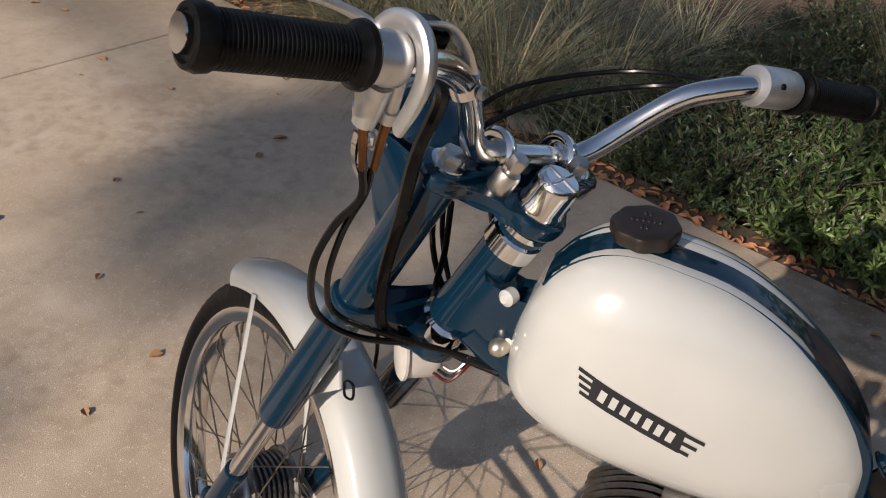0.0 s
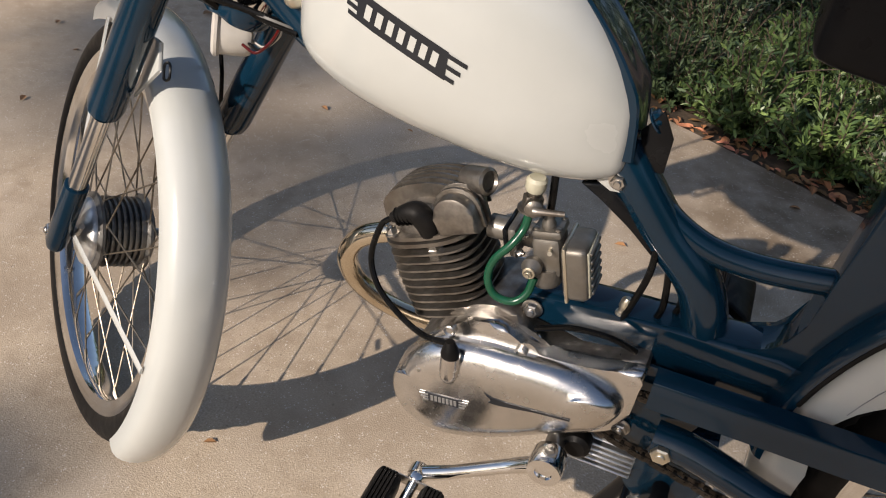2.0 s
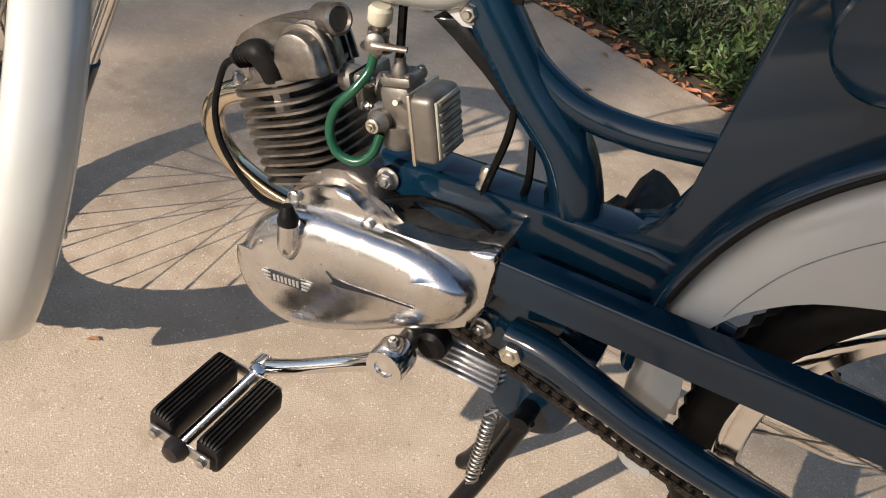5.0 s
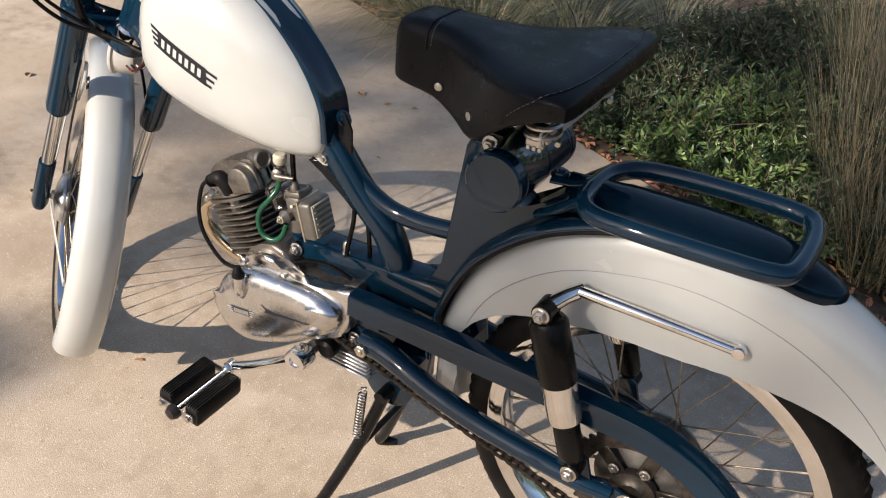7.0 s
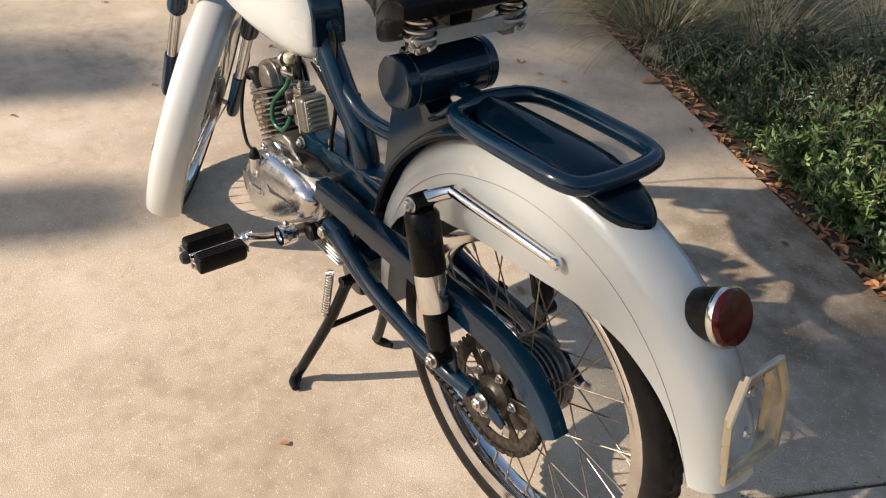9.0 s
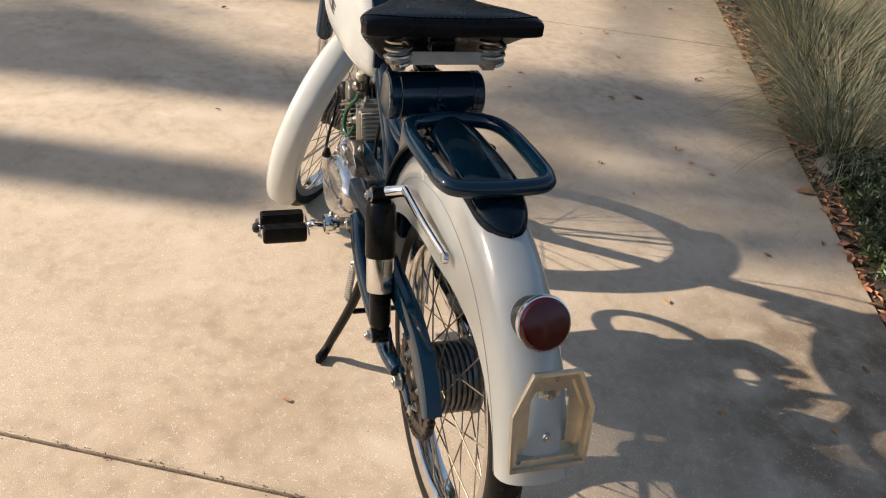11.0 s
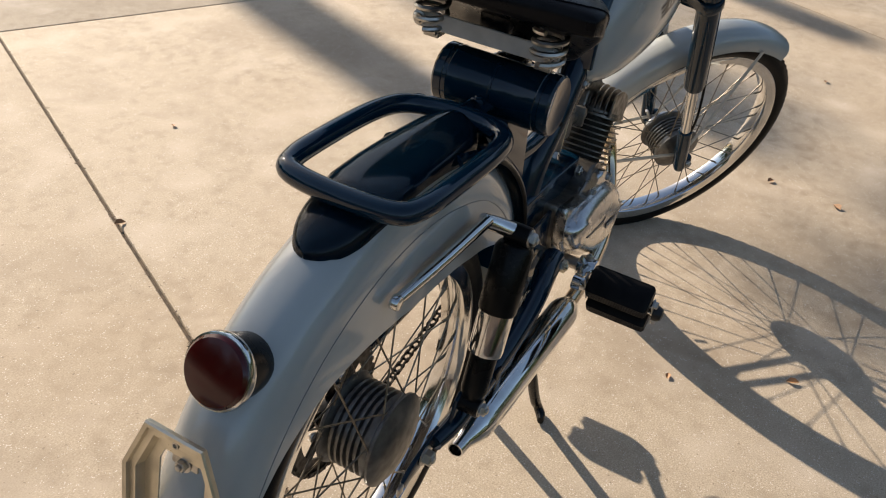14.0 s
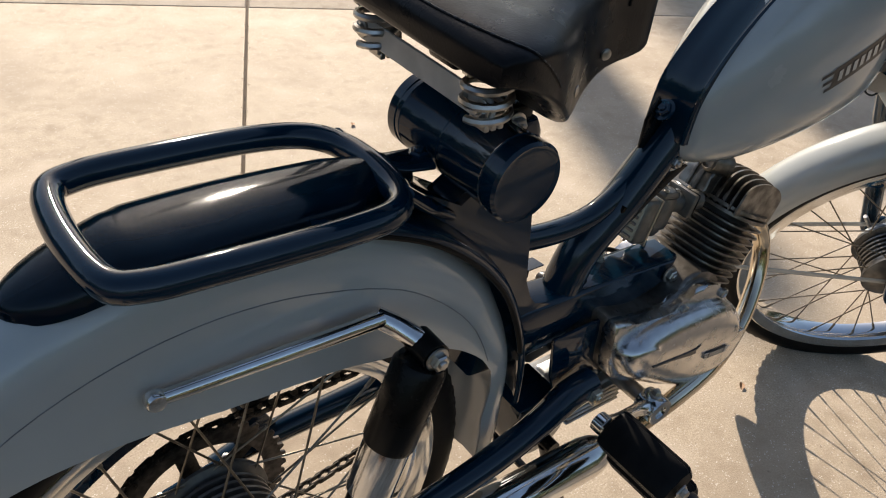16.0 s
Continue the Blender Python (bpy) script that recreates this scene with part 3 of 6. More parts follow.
part("head_tube", lathe([(0.012, -0.02), (0.024, -0.02), (0.024, -0.17), (0.012, -0.17)], 24, Matrix.Translation(HEAD) @ Matrix.Rotation(RAKE, 4, "Y")), BLUE, moped, "petrol blue head tube")
BAR = [(0.0, -0.37, 0.138), (-0.003, -0.30, 0.136), (-0.006, -0.248, 0.134), (-0.014, -0.198, 0.130), (-0.021, -0.168, 0.122), (-0.028, -0.138, 0.104), (-0.037, -0.106, 0.070), (-0.044, -0.076, 0.033), (-0.045, -0.05, 0.019), (-0.045, 0, 0.018),
       (-0.045, 0.05, 0.019), (-0.045, 0.074, 0.031), (-0.045, 0.100, 0.063), (-0.039, 0.125, 0.106), (-0.029, 0.15, 0.130), (-0.020, 0.18, 0.146), (-0.014, 0.23, 0.152), (-0.008, 0.30, 0.154), (-0.002, 0.37, 0.154)]
handlebar = part("handlebar", tube(BAR, 0.011, n=16), CHROME, moped, "chromed swept handlebar", FRONT)


# ---- moped: running gear ----
YM = Matrix.Rotation(math.pi / 2, 4, "X")  # turns z to -y


def at_y(x, y, z, s=-1):
    """z axis pointing out to the side s (-1: the bike's left)."""
    return along((x, y, z), (0, s, 0))


# swinging fork
for s in (-1, 1):
    part("swing_arm", tube([(-0.026, s * 0.066, 0.390), (0.012, s * 0.070, 0.391), (0.062, s * 0.078, 0.383), (0.117, s * 0.083, 0.371), (0.20, s * 0.086, 0.358), (0.33, s * 0.088, 0.350), (0.385, s * 0.082, 0.346)], [0.019, 0.0185, 0.0172, 0.0165, 0.0155, 0.0145, 0.012], n=14), BLUE, moped, "petrol blue swinging arm")
    part("axle_plate", prism([(0.365, 0.335), (0.37, 0.36), (0.44, 0.345), (0.455, 0.335), (0.45, 0.322), (0.40, 0.325)], s * 0.078 - 0.003, s * 0.078 + 0.003, 0.0015), BLUE, moped)
    part("shock_lug", prism([(0.300, 0.352), (0.322, 0.392), (0.336, 0.398), (0.348, 0.392), (0.362, 0.348)], s * 0.088 - 0.003, s * 0.088 + 0.003, 0.0012), BLUE, moped)
    part("pivot_bolt", hexbolt((-0.016, s * 0.084, 0.390), (0, s, 0), 0.0108, 0.007, False), BRASS, moped, "yellow plated pivot bolt")
    part("axle_nut", hexbolt((AXLE.x, s * 0.082, AXLE.z), (0, s, 0), 0.0105, 0.011), STEEL, moped, "plated axle nut")
    part("chain_adjuster", box((0.012, 0.004, 0.014), Matrix.Translation((0.462, s * 0.08, 0.330)), 0.001), STEEL, moped)
    # suspension unit
    top, low = Vector((0.259, s * 0.098, 0.604)), Vector((0.334, s * 0.102, 0.384))
    d = (low - top)
    L = d.length
    m = along(top, d)
    unit = part("suspension_unit", lathe([(0.010, 0.008), (0.021, 0.012), (0.0245, 0.018), (0.0245, 0.098), (0.0235, 0.101), (0.018, 0.102)], 28, m), PLASTIC, moped, "black and chrome rear suspension unit")
    part("chrome_sleeve", lathe([(0.018, 0.095), (0.0225, 0.096), (0.0225, 0.152), (0.0215, 0.158), (0.016, 0.159)], 28, m), CHROME, unit, "chromed sleeve")
    part("lower_tube", lathe([(0.016, 0.15), (0.0175, 0.155), (0.0175, L - 0.022), (0.014, L - 0.012), (0.010, L - 0.008)], 24, m), PLASTIC, unit)
    for p in (top, low):
        part("eye", lathe([(0.006, -0.014), (0.0135, -0.014), (0.0135, 0.014), (0.006, 0.014)], 20, along(p, (0, s, 0))), PLASTIC, unit)
        part("bolt", hexbolt(p + Vector((0, s * 0.015, 0)), (0, s, 0), 0.0085, 0.007), STEEL, unit)
    # chromed carrying bar along the mudguard
    rail = part("grab_rail", tube([(0.285, s * 0.066, 0.624), (0.38, s * 0.064, 0.625), (0.472, s * 0.056, 0.620)], [0.0075, 0.0068, 0.006], n=12), CHROME, moped, "slender chromed rail on the mudguard's flank")
    part("rail_lug", tube([(0.259, s * 0.094, 0.606), (0.272, s * 0.075, 0.615), (0.288, s * 0.06, 0.624)], [0.0105, 0.010, 0.0095], n=12), CHROME, rail)
    part("rail_bolt", lathe([(0.0085, 0), (0.0085, 0.007), (0.007, 0.009), (0.003, 0.0095)], 16, at_y(0.476, s * 0.053, 0.620, s)), CHROME, rail)

# sprocket and chain
bm = bmesh.new()
teeth = 42
ring = []
for i in range(teeth * 4):
    a = 2 * math.pi * i / (teeth * 4)
    r = 0.092 + (0.004 if i % 4 in (1, 2) else -0.0015)
    ring.append((r * math.cos(a), r * math.sin(a)))
out0 = [bm.verts.new((x, -0.0015, z)) for x, z in ring]
out1 = [bm.verts.new((x, 0.0015, z)) for x, z in ring]
in0 = [bm.verts.new((0.070 * math.cos(2 * math.pi * i / (teeth * 4)), -0.0015, 0.070 * math.sin(2 * math.pi * i / (teeth * 4)))) for i in range(teeth * 4)]
in1 = [bm.verts.new((v.co.x, 0.0015, v.co.z)) for v in in0]
bridge(bm, [out0, out1, in1, in0], True)
SPY = -0.056
sprocket = part("rear_sprocket", bm, CHAIN, moped, "oily toothed rear sprocket", Matrix.Translation((AXLE.x, SPY, AXLE.z)), sharp=25)
part("sprocket_carrier", lathe([(0.010, 0.010), (0.018, 0.010), (0.022, 0.006), (0.032, 0.004), (0.034, 0.0), (0.034, -0.006), (0.02, -0.012)], 36, at_y(0, -0.002, 0)), CHAIN, sprocket, "dark oily sprocket carrier")
for i in range(6):
    a = 2 * math.pi * i / 6 + 0.3
    part("sprocket_arm", box((0.044, 0.003, 0.020), Matrix.Translation((0.052 * math.cos(a), -0.001, 0.052 * math.sin(a))) @ Matrix.Rotation(-a, 4, "Y"), 0.001, 1), CHAIN, sprocket)
for i in range(6):
    a = 2 * math.pi * i / 6 + 0.3
    part("carrier_bolt", hexbolt((0.043 * math.cos(a), -0.006, 0.043 * math.sin(a)), (0, -1, 0), 0.0055, 0.004), STEEL, sprocket)
DS = Vector((-0.075, 0, 0.394))
chain = part("chain_pin_row", tube([(AXLE.x, SPY - 0.001, AXLE.z), (AXLE.x, SPY + 0.001, AXLE.z)], 0.004, n=8, k=1), CHAIN, moped, "oily roller drive chain")
chain.name = "drive_chain"
r1, r2 = 0.034, 0.092
pts = []
v = Vector((AXLE.x - DS.x, 0, AXLE.z - DS.z))
dist = v.length
base = math.atan2(v.z, v.x)
off = math.asin((r2 - r1) / dist)
for seg in (1, -1):
    ang = base + seg * (math.pi / 2 + off) if seg == 1 else base - (math.pi / 2 + off)
    p = DS + Vector((math.cos(ang), 0, math.sin(ang))) * r1
    q = Vector((AXLE.x, 0, AXLE.z)) + Vector((math.cos(ang), 0, math.sin(ang))) * r2
    pts.append((p, q, ang))
loop = []
(pu, qu, au), (pl, ql, al) = pts
sag = 0.004
for i in range(40):
    loop.append(pu.lerp(qu, i / 40))
for i in range(20):
    a = au - (au - al) * i / 20
    loop.append(Vector((AXLE.x + r2 * math.cos(a), 0, AXLE.z + r2 * math.sin(a))))
for i in range(40):
    f = i / 40
    loop.append(ql.lerp(pl, f) + Vector((0, 0, -sag * math.sin(math.pi * f))))
for i in range(8):
    a = al - (2 * math.pi - (au - al)) * i / 8
    loop.append(Vector((DS.x + r1 * math.cos(a), 0, DS.z + r1 * math.sin(a))))
total = sum((loop[(i + 1) % len(loop)] - loop[i]).length for i in range(len(loop)))
npitch = 2 * round(total / 0.0127 / 2)
places = []
acc, target, i = 0.0, 0.0, 0
pos = loop[0]
while len(places) < npitch:
    a, b = loop[i % len(loop)], loop[(i + 1) % len(loop)]
    seg = (b - a).length
    while target <= acc + seg and len(places) < npitch:
        places.append(a.lerp(b, (target - acc) / seg))
        target += total / npitch
    acc += seg
    i += 1


def link_mesh(w):
    bm = bmesh.new()
    for s in (-1, 1):
        out = []
        for k in range(16):
            a = 2 * math.pi * k / 16
            cx = 0.00635 if math.cos(a) > 0 else -0.00635
            wdt = 0.0046 * (0.75 + 0.25 * abs(math.cos(a)))
            out.append((cx + 0.0046 * math.cos(a), wdt * math.sin(a)))
        y = s * w
        a0 = [bm.verts.new((x, y - 0.0006, z)) for x, z in out]
        a1 = [bm.verts.new((x, y + 0.0006, z)) for x, z in out]
        bm.faces.new(a0), bm.faces.new(a1)
        bridge(bm, [a0, a1])
    for x in (-0.00635, 0.00635):
        add_lathe(bm, [(0.0022, -w - 0.0016), (0.0022, w + 0.0016)], 8, Matrix.Translation((x, 0, 0)) @ YM)
    return bm


made = {}
for i in range(npitch):
    a, b = places[i], places[(i + 1) % npitch]
    mid = (a + b) / 2
    rot = math.atan2(b.z - a.z, b.x - a.x)
    m = Matrix.Translation((mid.x, SPY, mid.z)) @ Matrix.Rotation(-rot, 4, "Y")
    key = i % 2
    if key in made:
        again(made[key], chain, m)
    else:
        made[key] = part("link", link_mesh(0.0034 if key else 0.0050), CHAIN, chain, m=m)

# chain guard: a folded strip over the upper run, curling round the sprocket
GTOP = [(-0.046, 0.474), (0.05, 0.475), (0.13, 0.476), (0.25, 0.477), (0.35, 0.478), (0.42, 0.474), (0.48, 0.455), (0.525, 0.423), (0.548, 0.392)]
GBOT = [(-0.046, 0.440), (0.05, 0.441), (0.13, 0.441), (0.25, 0.442), (0.35, 0.442), (0.41, 0.440), (0.460, 0.424), (0.503, 0.398), (0.530, 0.376)]
tp = smooth_path([(x, -0.082, z) for x, z in GTOP], 4)
bp = smooth_path([(x, -0.083, z) for x, z in GBOT], 4)
bm = bmesh.new()
rows = []
for a, b in zip(tp, bp):
    up = (a - b).normalized()
    prof = [b, b.lerp(a, 0.5), a - up * 0.004, a + Vector((0, 0.0015, 0)) - up * 0.001, a + Vector((0, 0.006, 0)), a + Vector((0, 0.023, 0)) + up * 0.002]
    th = Vector((0, 0.0018, 0)) - up * 0.0004
    inner = [p + Vector((0, 0.0018, 0)) if k < 3 else p - up * 0.0018 for k, p in enumerate(prof)]
    rows.append([bm.verts.new(p) for p in prof + inner[::-1]])
bridge(bm, rows)
bm.faces.new(rows[0]), bm.faces.new(rows[-1])
part("chain_guard", bm, BLUE, moped, "folded petrol blue chain guard")

# ---- engine ----
TEAR = [(-0.316, 0.338), (-0.310, 0.374), (-0.291, 0.404), (-0.262, 0.424), (-0.225, 0.434), (-0.187, 0.438), (-0.138, 0.441), (-0.099, 0.437), (-0.075, 0.429), (-0.066, 0.416), (-0.069, 0.398), (-0.086, 0.374), (-0.130, 0.347), (-0.178, 0.316), (-0.225, 0.293), (-0.265, 0.286), (-0.300, 0.303)]
BASEO = [(-0.314, 0.335), (-0.308, 0.370), (-0.286, 0.404), (-0.270, 0.428), (-0.255, 0.444), (-0.237, 0.456), (-0.212, 0.461), (-0.190, 0.452), (-0.171, 0.443), (-0.143, 0.443), (-0.096, 0.451), (-0.057, 0.463), (-0.056, 0.438), (-0.060, 0.390), (-0.080, 0.367), (-0.128, 0.340), (-0.178, 0.309), (-0.226, 0.286), (-0.266, 0.279), (-0.301, 0.297)]
CASEO = [(x, z + (0.010 if -0.285 < x < -0.18 and z > 0.40 else 0.0)) for x, z in BASEO]


def closed_curve(pts, k=3):
    return [(p.x, p.z) for p in smooth_path([(x, 0, z) for x, z in pts], k, True)]


def dome(outline, steps, centre):
    """A pressed or cast cover: rings that shrink towards a centre line while rising sideways."""
    bm = bmesh.new()
    rings = []
    for inset, y in steps:
        rg = []
        for x, z in outline:
            d = Vector((centre[0] + max(min(x - centre[0], centre[2]), -centre[2]) * 0.9 - x, centre[1] - z + (0 if x < centre[0] else (x - centre[0]) * 0.30)))
            n = d.normalized() * min(inset, d.length * 0.97)
            rg.append(bm.verts.new((x + n.x, y, z + n.y)))
        rings.append(rg)
    bridge(bm, rings)
    bm.faces.new(rings[0]), bm.faces.new(rings[-1])
    return bm


engine = part("crankcase", prism(closed_curve(CASEO, 3), -0.046, 0.048, 0.006), CAST, moped, "cast aluminium crankcase")
for s in (-1, 1):
    part("side_cover", prism(closed_curve(BASEO, 3), *sorted((s * 0.043, s * 0.064)), 0.007, 3), POLISH, engine, "polished aluminium engine side cover")
    oc = closed_curve(TEAR, 4)
    steps = [(-0.001, s * 0.060), (0.0, s * 0.068), (0.002, s * 0.074), (0.006, s * 0.0805), (0.013, s * 0.0855), (0.022, s * 0.0885), (0.035, s * 0.090)]
    cover = part("clutch_cover", dome(oc, steps, (-0.240, 0.370, 0.13)), POLISH, engine, "polished teardrop cover with a cast flash", sharp=60)
    # cast flash and name plate, with plain bars for the maker's letters
    part("cast_flash", prism([(-0.206, 0.388), (-0.198, 0.3845), (-0.180, 0.3855), (-0.112, 0.3945), (-0.112, 0.3925), (-0.150, 0.3865), (-0.188, 0.3775), (-0.200, 0.3765), (-0.197, 0.381)], *sorted((s * 0.0885, s * 0.0912)), 0), DECAL, engine)
    pm = Matrix.Translation((-0.249, s * 0.0905, 0.355)) @ Matrix.Rotation(radians(-9), 4, "Y") @ Matrix.Diagonal((1.3, 1, 1.3, 1))
    part("name_plate", box((0.034, 0.002, 0.009), pm, 0.0006), DECAL, engine)
    for k in range(7):
        part("plate_bar", box((0.0022, 0.0012, 0.0055), pm @ Matrix.Translation((-0.0105 + k * 0.0035, s * 0.0012, 0)), 0), ALU, engine)
    for k in range(3):
        for e in (-1, 1):
            part("plate_wing", box((0.008 - k * 0.0015, 0.0012, 0.0014), pm @ Matrix.Translation((e * (0.018 - k * 0.0008), s * 0.0012, 0.003 - k * 0.003)), 0), ALU, engine)
    for x, z in ((-0.261, 0.434), (-0.181, 0.437)):
        part("cover_screw", lathe([(0.007, 0.0), (0.007, 0.004), (0.0055, 0.005), (0.004, 0.003), (0.001, 0.003)], 14, at_y(x, s * 0.064, z, s)), STEEL, engine)
    for x, z in ((-0.283, 0.384), (-0.212, 0.393)):
        part("cover_rivet", lathe([(0.0025, 0), (0.0025, 0.0012), (0.001, 0.0016)], 8, at_y(x, s * 0.0885, z, s)), STEEL, engine)
# raised spout where the ignition lead or breather enters the left cover
part("lead_spout", tube([(-0.247, -0.086, 0.384), (-0.248, -0.091, 0.398), (-0.249, -0.091, 0.424)], [0.006, 0.0105, 0.0105], n=14), POLISH, engine)
part("rubber_boot", lathe([(0.009, 0), (0.0105, 0.006), (0.008, 0.012), (0.005, 0.02)], 14, along((-0.249, -0.091, 0.422), (-0.15, 0.03, 1))), RUBBER, engine)
# sump with cooling ribs
bm = box((0.09, 0.075, 0.03), Matrix.Translation((-0.085, 0.0, 0.312)), 0.008, 3)
for k in range(5):
    add_box(bm, (0.096, 0.088, 0.0035), Matrix.Translation((-0.083, 0.0, 0.290 + k * 0.008)), 0.0015, 1)
part("sump", bm, ALU, engine, "ribbed cast aluminium sump")
part("drain_bolt", hexbolt((-0.06, -0.02, 0.288), (0, 0, -1), 0.006, 0.006), STEEL, engine)
part("kick_boss", lathe([(0.013, 0), (0.016, 0.004), (0.016, 0.02), (0.011, 0.024)], 20, at_y(-0.10, -0.045, 0.332)), RUBBER, engine)

# cylinder: local z up its axis, leaning forward
CYL = Matrix.Translation((-0.272, 0.0, 0.432)) @ Matrix.Rotation(radians(-25), 4, "Y")


def fin_plate(sx, sy, t, z, r=0.3):
    bm = bmesh.new()
    out = []
    for i in range(28):
        a = 2 * math.pi * i / 28
        c, s = math.cos(a), math.sin(a)
        out.append((sx / 2 * math.copysign(abs(c) ** r, c), sy / 2 * math.copysign(abs(s) ** r, s)))
    lo = [bm.verts.new((x, y, z)) for x, y in out]
    hi = [bm.verts.new((x, y, z + t)) for x, y in out]
    bm.faces.new(lo), bm.faces.new(hi)
    bridge(bm, [lo, hi])
    return bm


# barrel darkened by its material so the fin gaps look deep in shade
cylinder = part("cylinder", lathe([(0.036, -0.012), (0.036, 0.09), (0.03, 0.09)], 28), FIN_GAP, moped, "finned cast cylinder, its barrel coloured dark as shade between the fins", CYL)
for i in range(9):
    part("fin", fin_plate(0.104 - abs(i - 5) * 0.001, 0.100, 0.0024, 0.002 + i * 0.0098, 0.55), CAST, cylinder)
head = part("cylinder_head", lathe([(0.034, 0.088), (0.040, 0.092), (0.040, 0.110), (0.035, 0.123), (0.022, 0.131), (0.010, 0.134)], 32), CAST, moped, "cast aluminium cylinder head with rocker covers", CYL)
for z, w in ((0.0915, 0.108), (0.0985, 0.104)):
    part("head_ledge", fin_plate(w, w - 0.006, 0.0045, z, 0.7), CAST, head)
for k in range(6):
    y = -0.014 + k * 0.0105
    hh = 0.150 - 0.9 * (abs(y) ** 1.6)
    out = [(-0.05, 0.094)] + [(-0.05 * math.cos(math.pi * q / 12), 0.118 + (hh - 0.118) * math.sin(math.pi * q / 12) ** 0.7) for q in range(13)] + [(0.05, 0.094)]
    part("head_fin", prism(out, y - 0.0013, y + 0.0013, 0), CAST, head)
arch = [(0.023, 0.100), (0.0235, 0.121)] + [(0.046 - 0.0225 * math.cos(math.pi * q / 12), 0.121 + 0.022 * math.sin(math.pi * q / 12)) for q in range(1, 12)] + [(0.0685, 0.121), (0.069, 0.100)]
part("rocker_cover", prism(arch, -0.047, -0.004, 0.004), CAST, head, "arched cast rocker cover")
rim = [(0.046 + (x - 0.046) * 1.16, 0.100 + (z - 0.100) * 1.10) for x, z in arch]
for y in (-0.030, -0.018):
    part("cover_rib", prism(rim, y - 0.002, y + 0.002, 0.0008), CAST, head)
part("rocker_cap", lathe([(0.0135, 0), (0.0145, 0.004), (0.0145, 0.03), (0.0115, 0.032), (0.010, 0.028), (0.003, 0.028)], 22, along((0.052, -0.002, 0.143), (0.9, -0.35, -0.05))), CAST, head)
part("head_stud", hexbolt((-0.036, -0.036, 0.103), (0, 0, 1), 0.006, 0.007), STEEL, head)
part("head_stud", hexbolt((0.010, -0.040, 0.103), (0, 0, 1), 0.006, 0.007), STEEL, head)
part("spark_plug", lathe([(0.007, -0.014), (0.0105, -0.010), (0.0105, 0.001), (0.0085, 0.003), (0.0085, 0.010), (0.0065, 0.012), (0.0065, 0.026)], 6, along((-0.298, -0.036, 0.510), (-0.28, -0.16, 0.95))), STEEL, head, "plated spark plug", CYL.inverted())
capb = bmesh.new()
CAP = [Vector(p) for p in ((-0.305, -0.040, 0.530), (-0.311, -0.042, 0.544), (-0.321, -0.044, 0.552), (-0.333, -0.046, 0.548), (-0.346, -0.047, 0.539))]
add_tube(capb, CAP, [0.0105, 0.0125, 0.0130, 0.010, 0.0055], n=14)
for k in range(5):
    add_lathe(capb, [(0.009, -0.0012), (0.0125 - 0.0006 * k, 0), (0.008, 0.0012)], 16, along(CAP[2].lerp(CAP[4], 0.1 + k * 0.17), CAP[4] - CAP[2]))
part("plug_cap", capb, RUBBER, head, "ribbed black rubber plug cap", CYL.inverted())
part("ignition_lead", tube([(-0.346, -0.047, 0.539), (-0.357, -0.049, 0.526), (-0.364, -0.053, 0.488), (-0.352, -0.062, 0.460), (-0.325, -0.073, 0.443), (-0.287, -0.085, 0.433), (-0.253, -0.091, 0.438)], 0.0034, n=8), CABLE, moped, "black ignition lead")
# exhaust
exhaust = part("exhaust_pipe", tube([(-0.330, 0.004, 0.492), (-0.372, 0.002, 0.480), (-0.408, 0.004, 0.455), (-0.424, 0.014, 0.412), (-0.408, 0.032, 0.362), (-0.355, 0.056, 0.322), (-0.26, 0.082, 0.305), (-0.12, 0.098, 0.302), (-0.02, 0.104, 0.306)], 0.0125, n=16, k=8), TINTED, moped, "heat-tinted chromed exhaust pipe")
part("port_flange", lathe([(0.014, 0), (0.020, 0.001), (0.020, 0.009), (0.0135, 0.011)], 20, along((-0.338, 0.003, 0.490), (-0.96, 0, -0.28))), ALU, exhaust)
part("silencer", lathe([(0.0125, -0.012), (0.018, -0.004), (0.0235, 0.010), (0.0258, 0.026), (0.0258, 0.300), (0.0245, 0.318), (0.018, 0.338), (0.0125, 0.352), (0.0115, 0.372), (0.0095, 0.372), (0.0095, 0.34)], 36, along((-0.03, 0.104, 0.306), (0.374, -0.008, -0.006))), CHROME, exhaust, "long chromed silencer")
part("silencer_strap", box((0.02, 0.004, 0.06), Matrix.Translation((0.24, 0.100, 0.34)), 0.001), CHARCOAL, exhaust)
# carburettor and fuel tap
CT = Matrix.Rotation(radians(-14), 4, "Y")
carb = part("carburettor", box((0.030, 0.036, 0.046), Matrix.Translation((-0.182, -0.018, 0.541)) @ CT, 0.006, 2), ZINC, moped, "grey cast carburettor with a box filter")
part("inlet_flange", box((0.010, 0.050, 0.034), Matrix.Translation((-0.218, -0.014, 0.548)) @ CT, 0.004, 2), ZINC, carb)
part("heat_spacer", box((0.005, 0.046, 0.031), Matrix.Translation((-0.226, -0.014, 0.546)) @ CT, 0.002, 1), CHARCOAL, carb)
part("inlet_stub", lathe([(0.013, 0), (0.013, 0.060)], 18, along((-0.250, -0.008, 0.541), (1, -0.1, 0.15))), ZINC, carb)
part("chamber_lid", box((0.031, 0.034, 0.010), Matrix.Translation((-0.187, -0.018, 0.567)) @ CT, 0.004, 2), ZINC, carb)
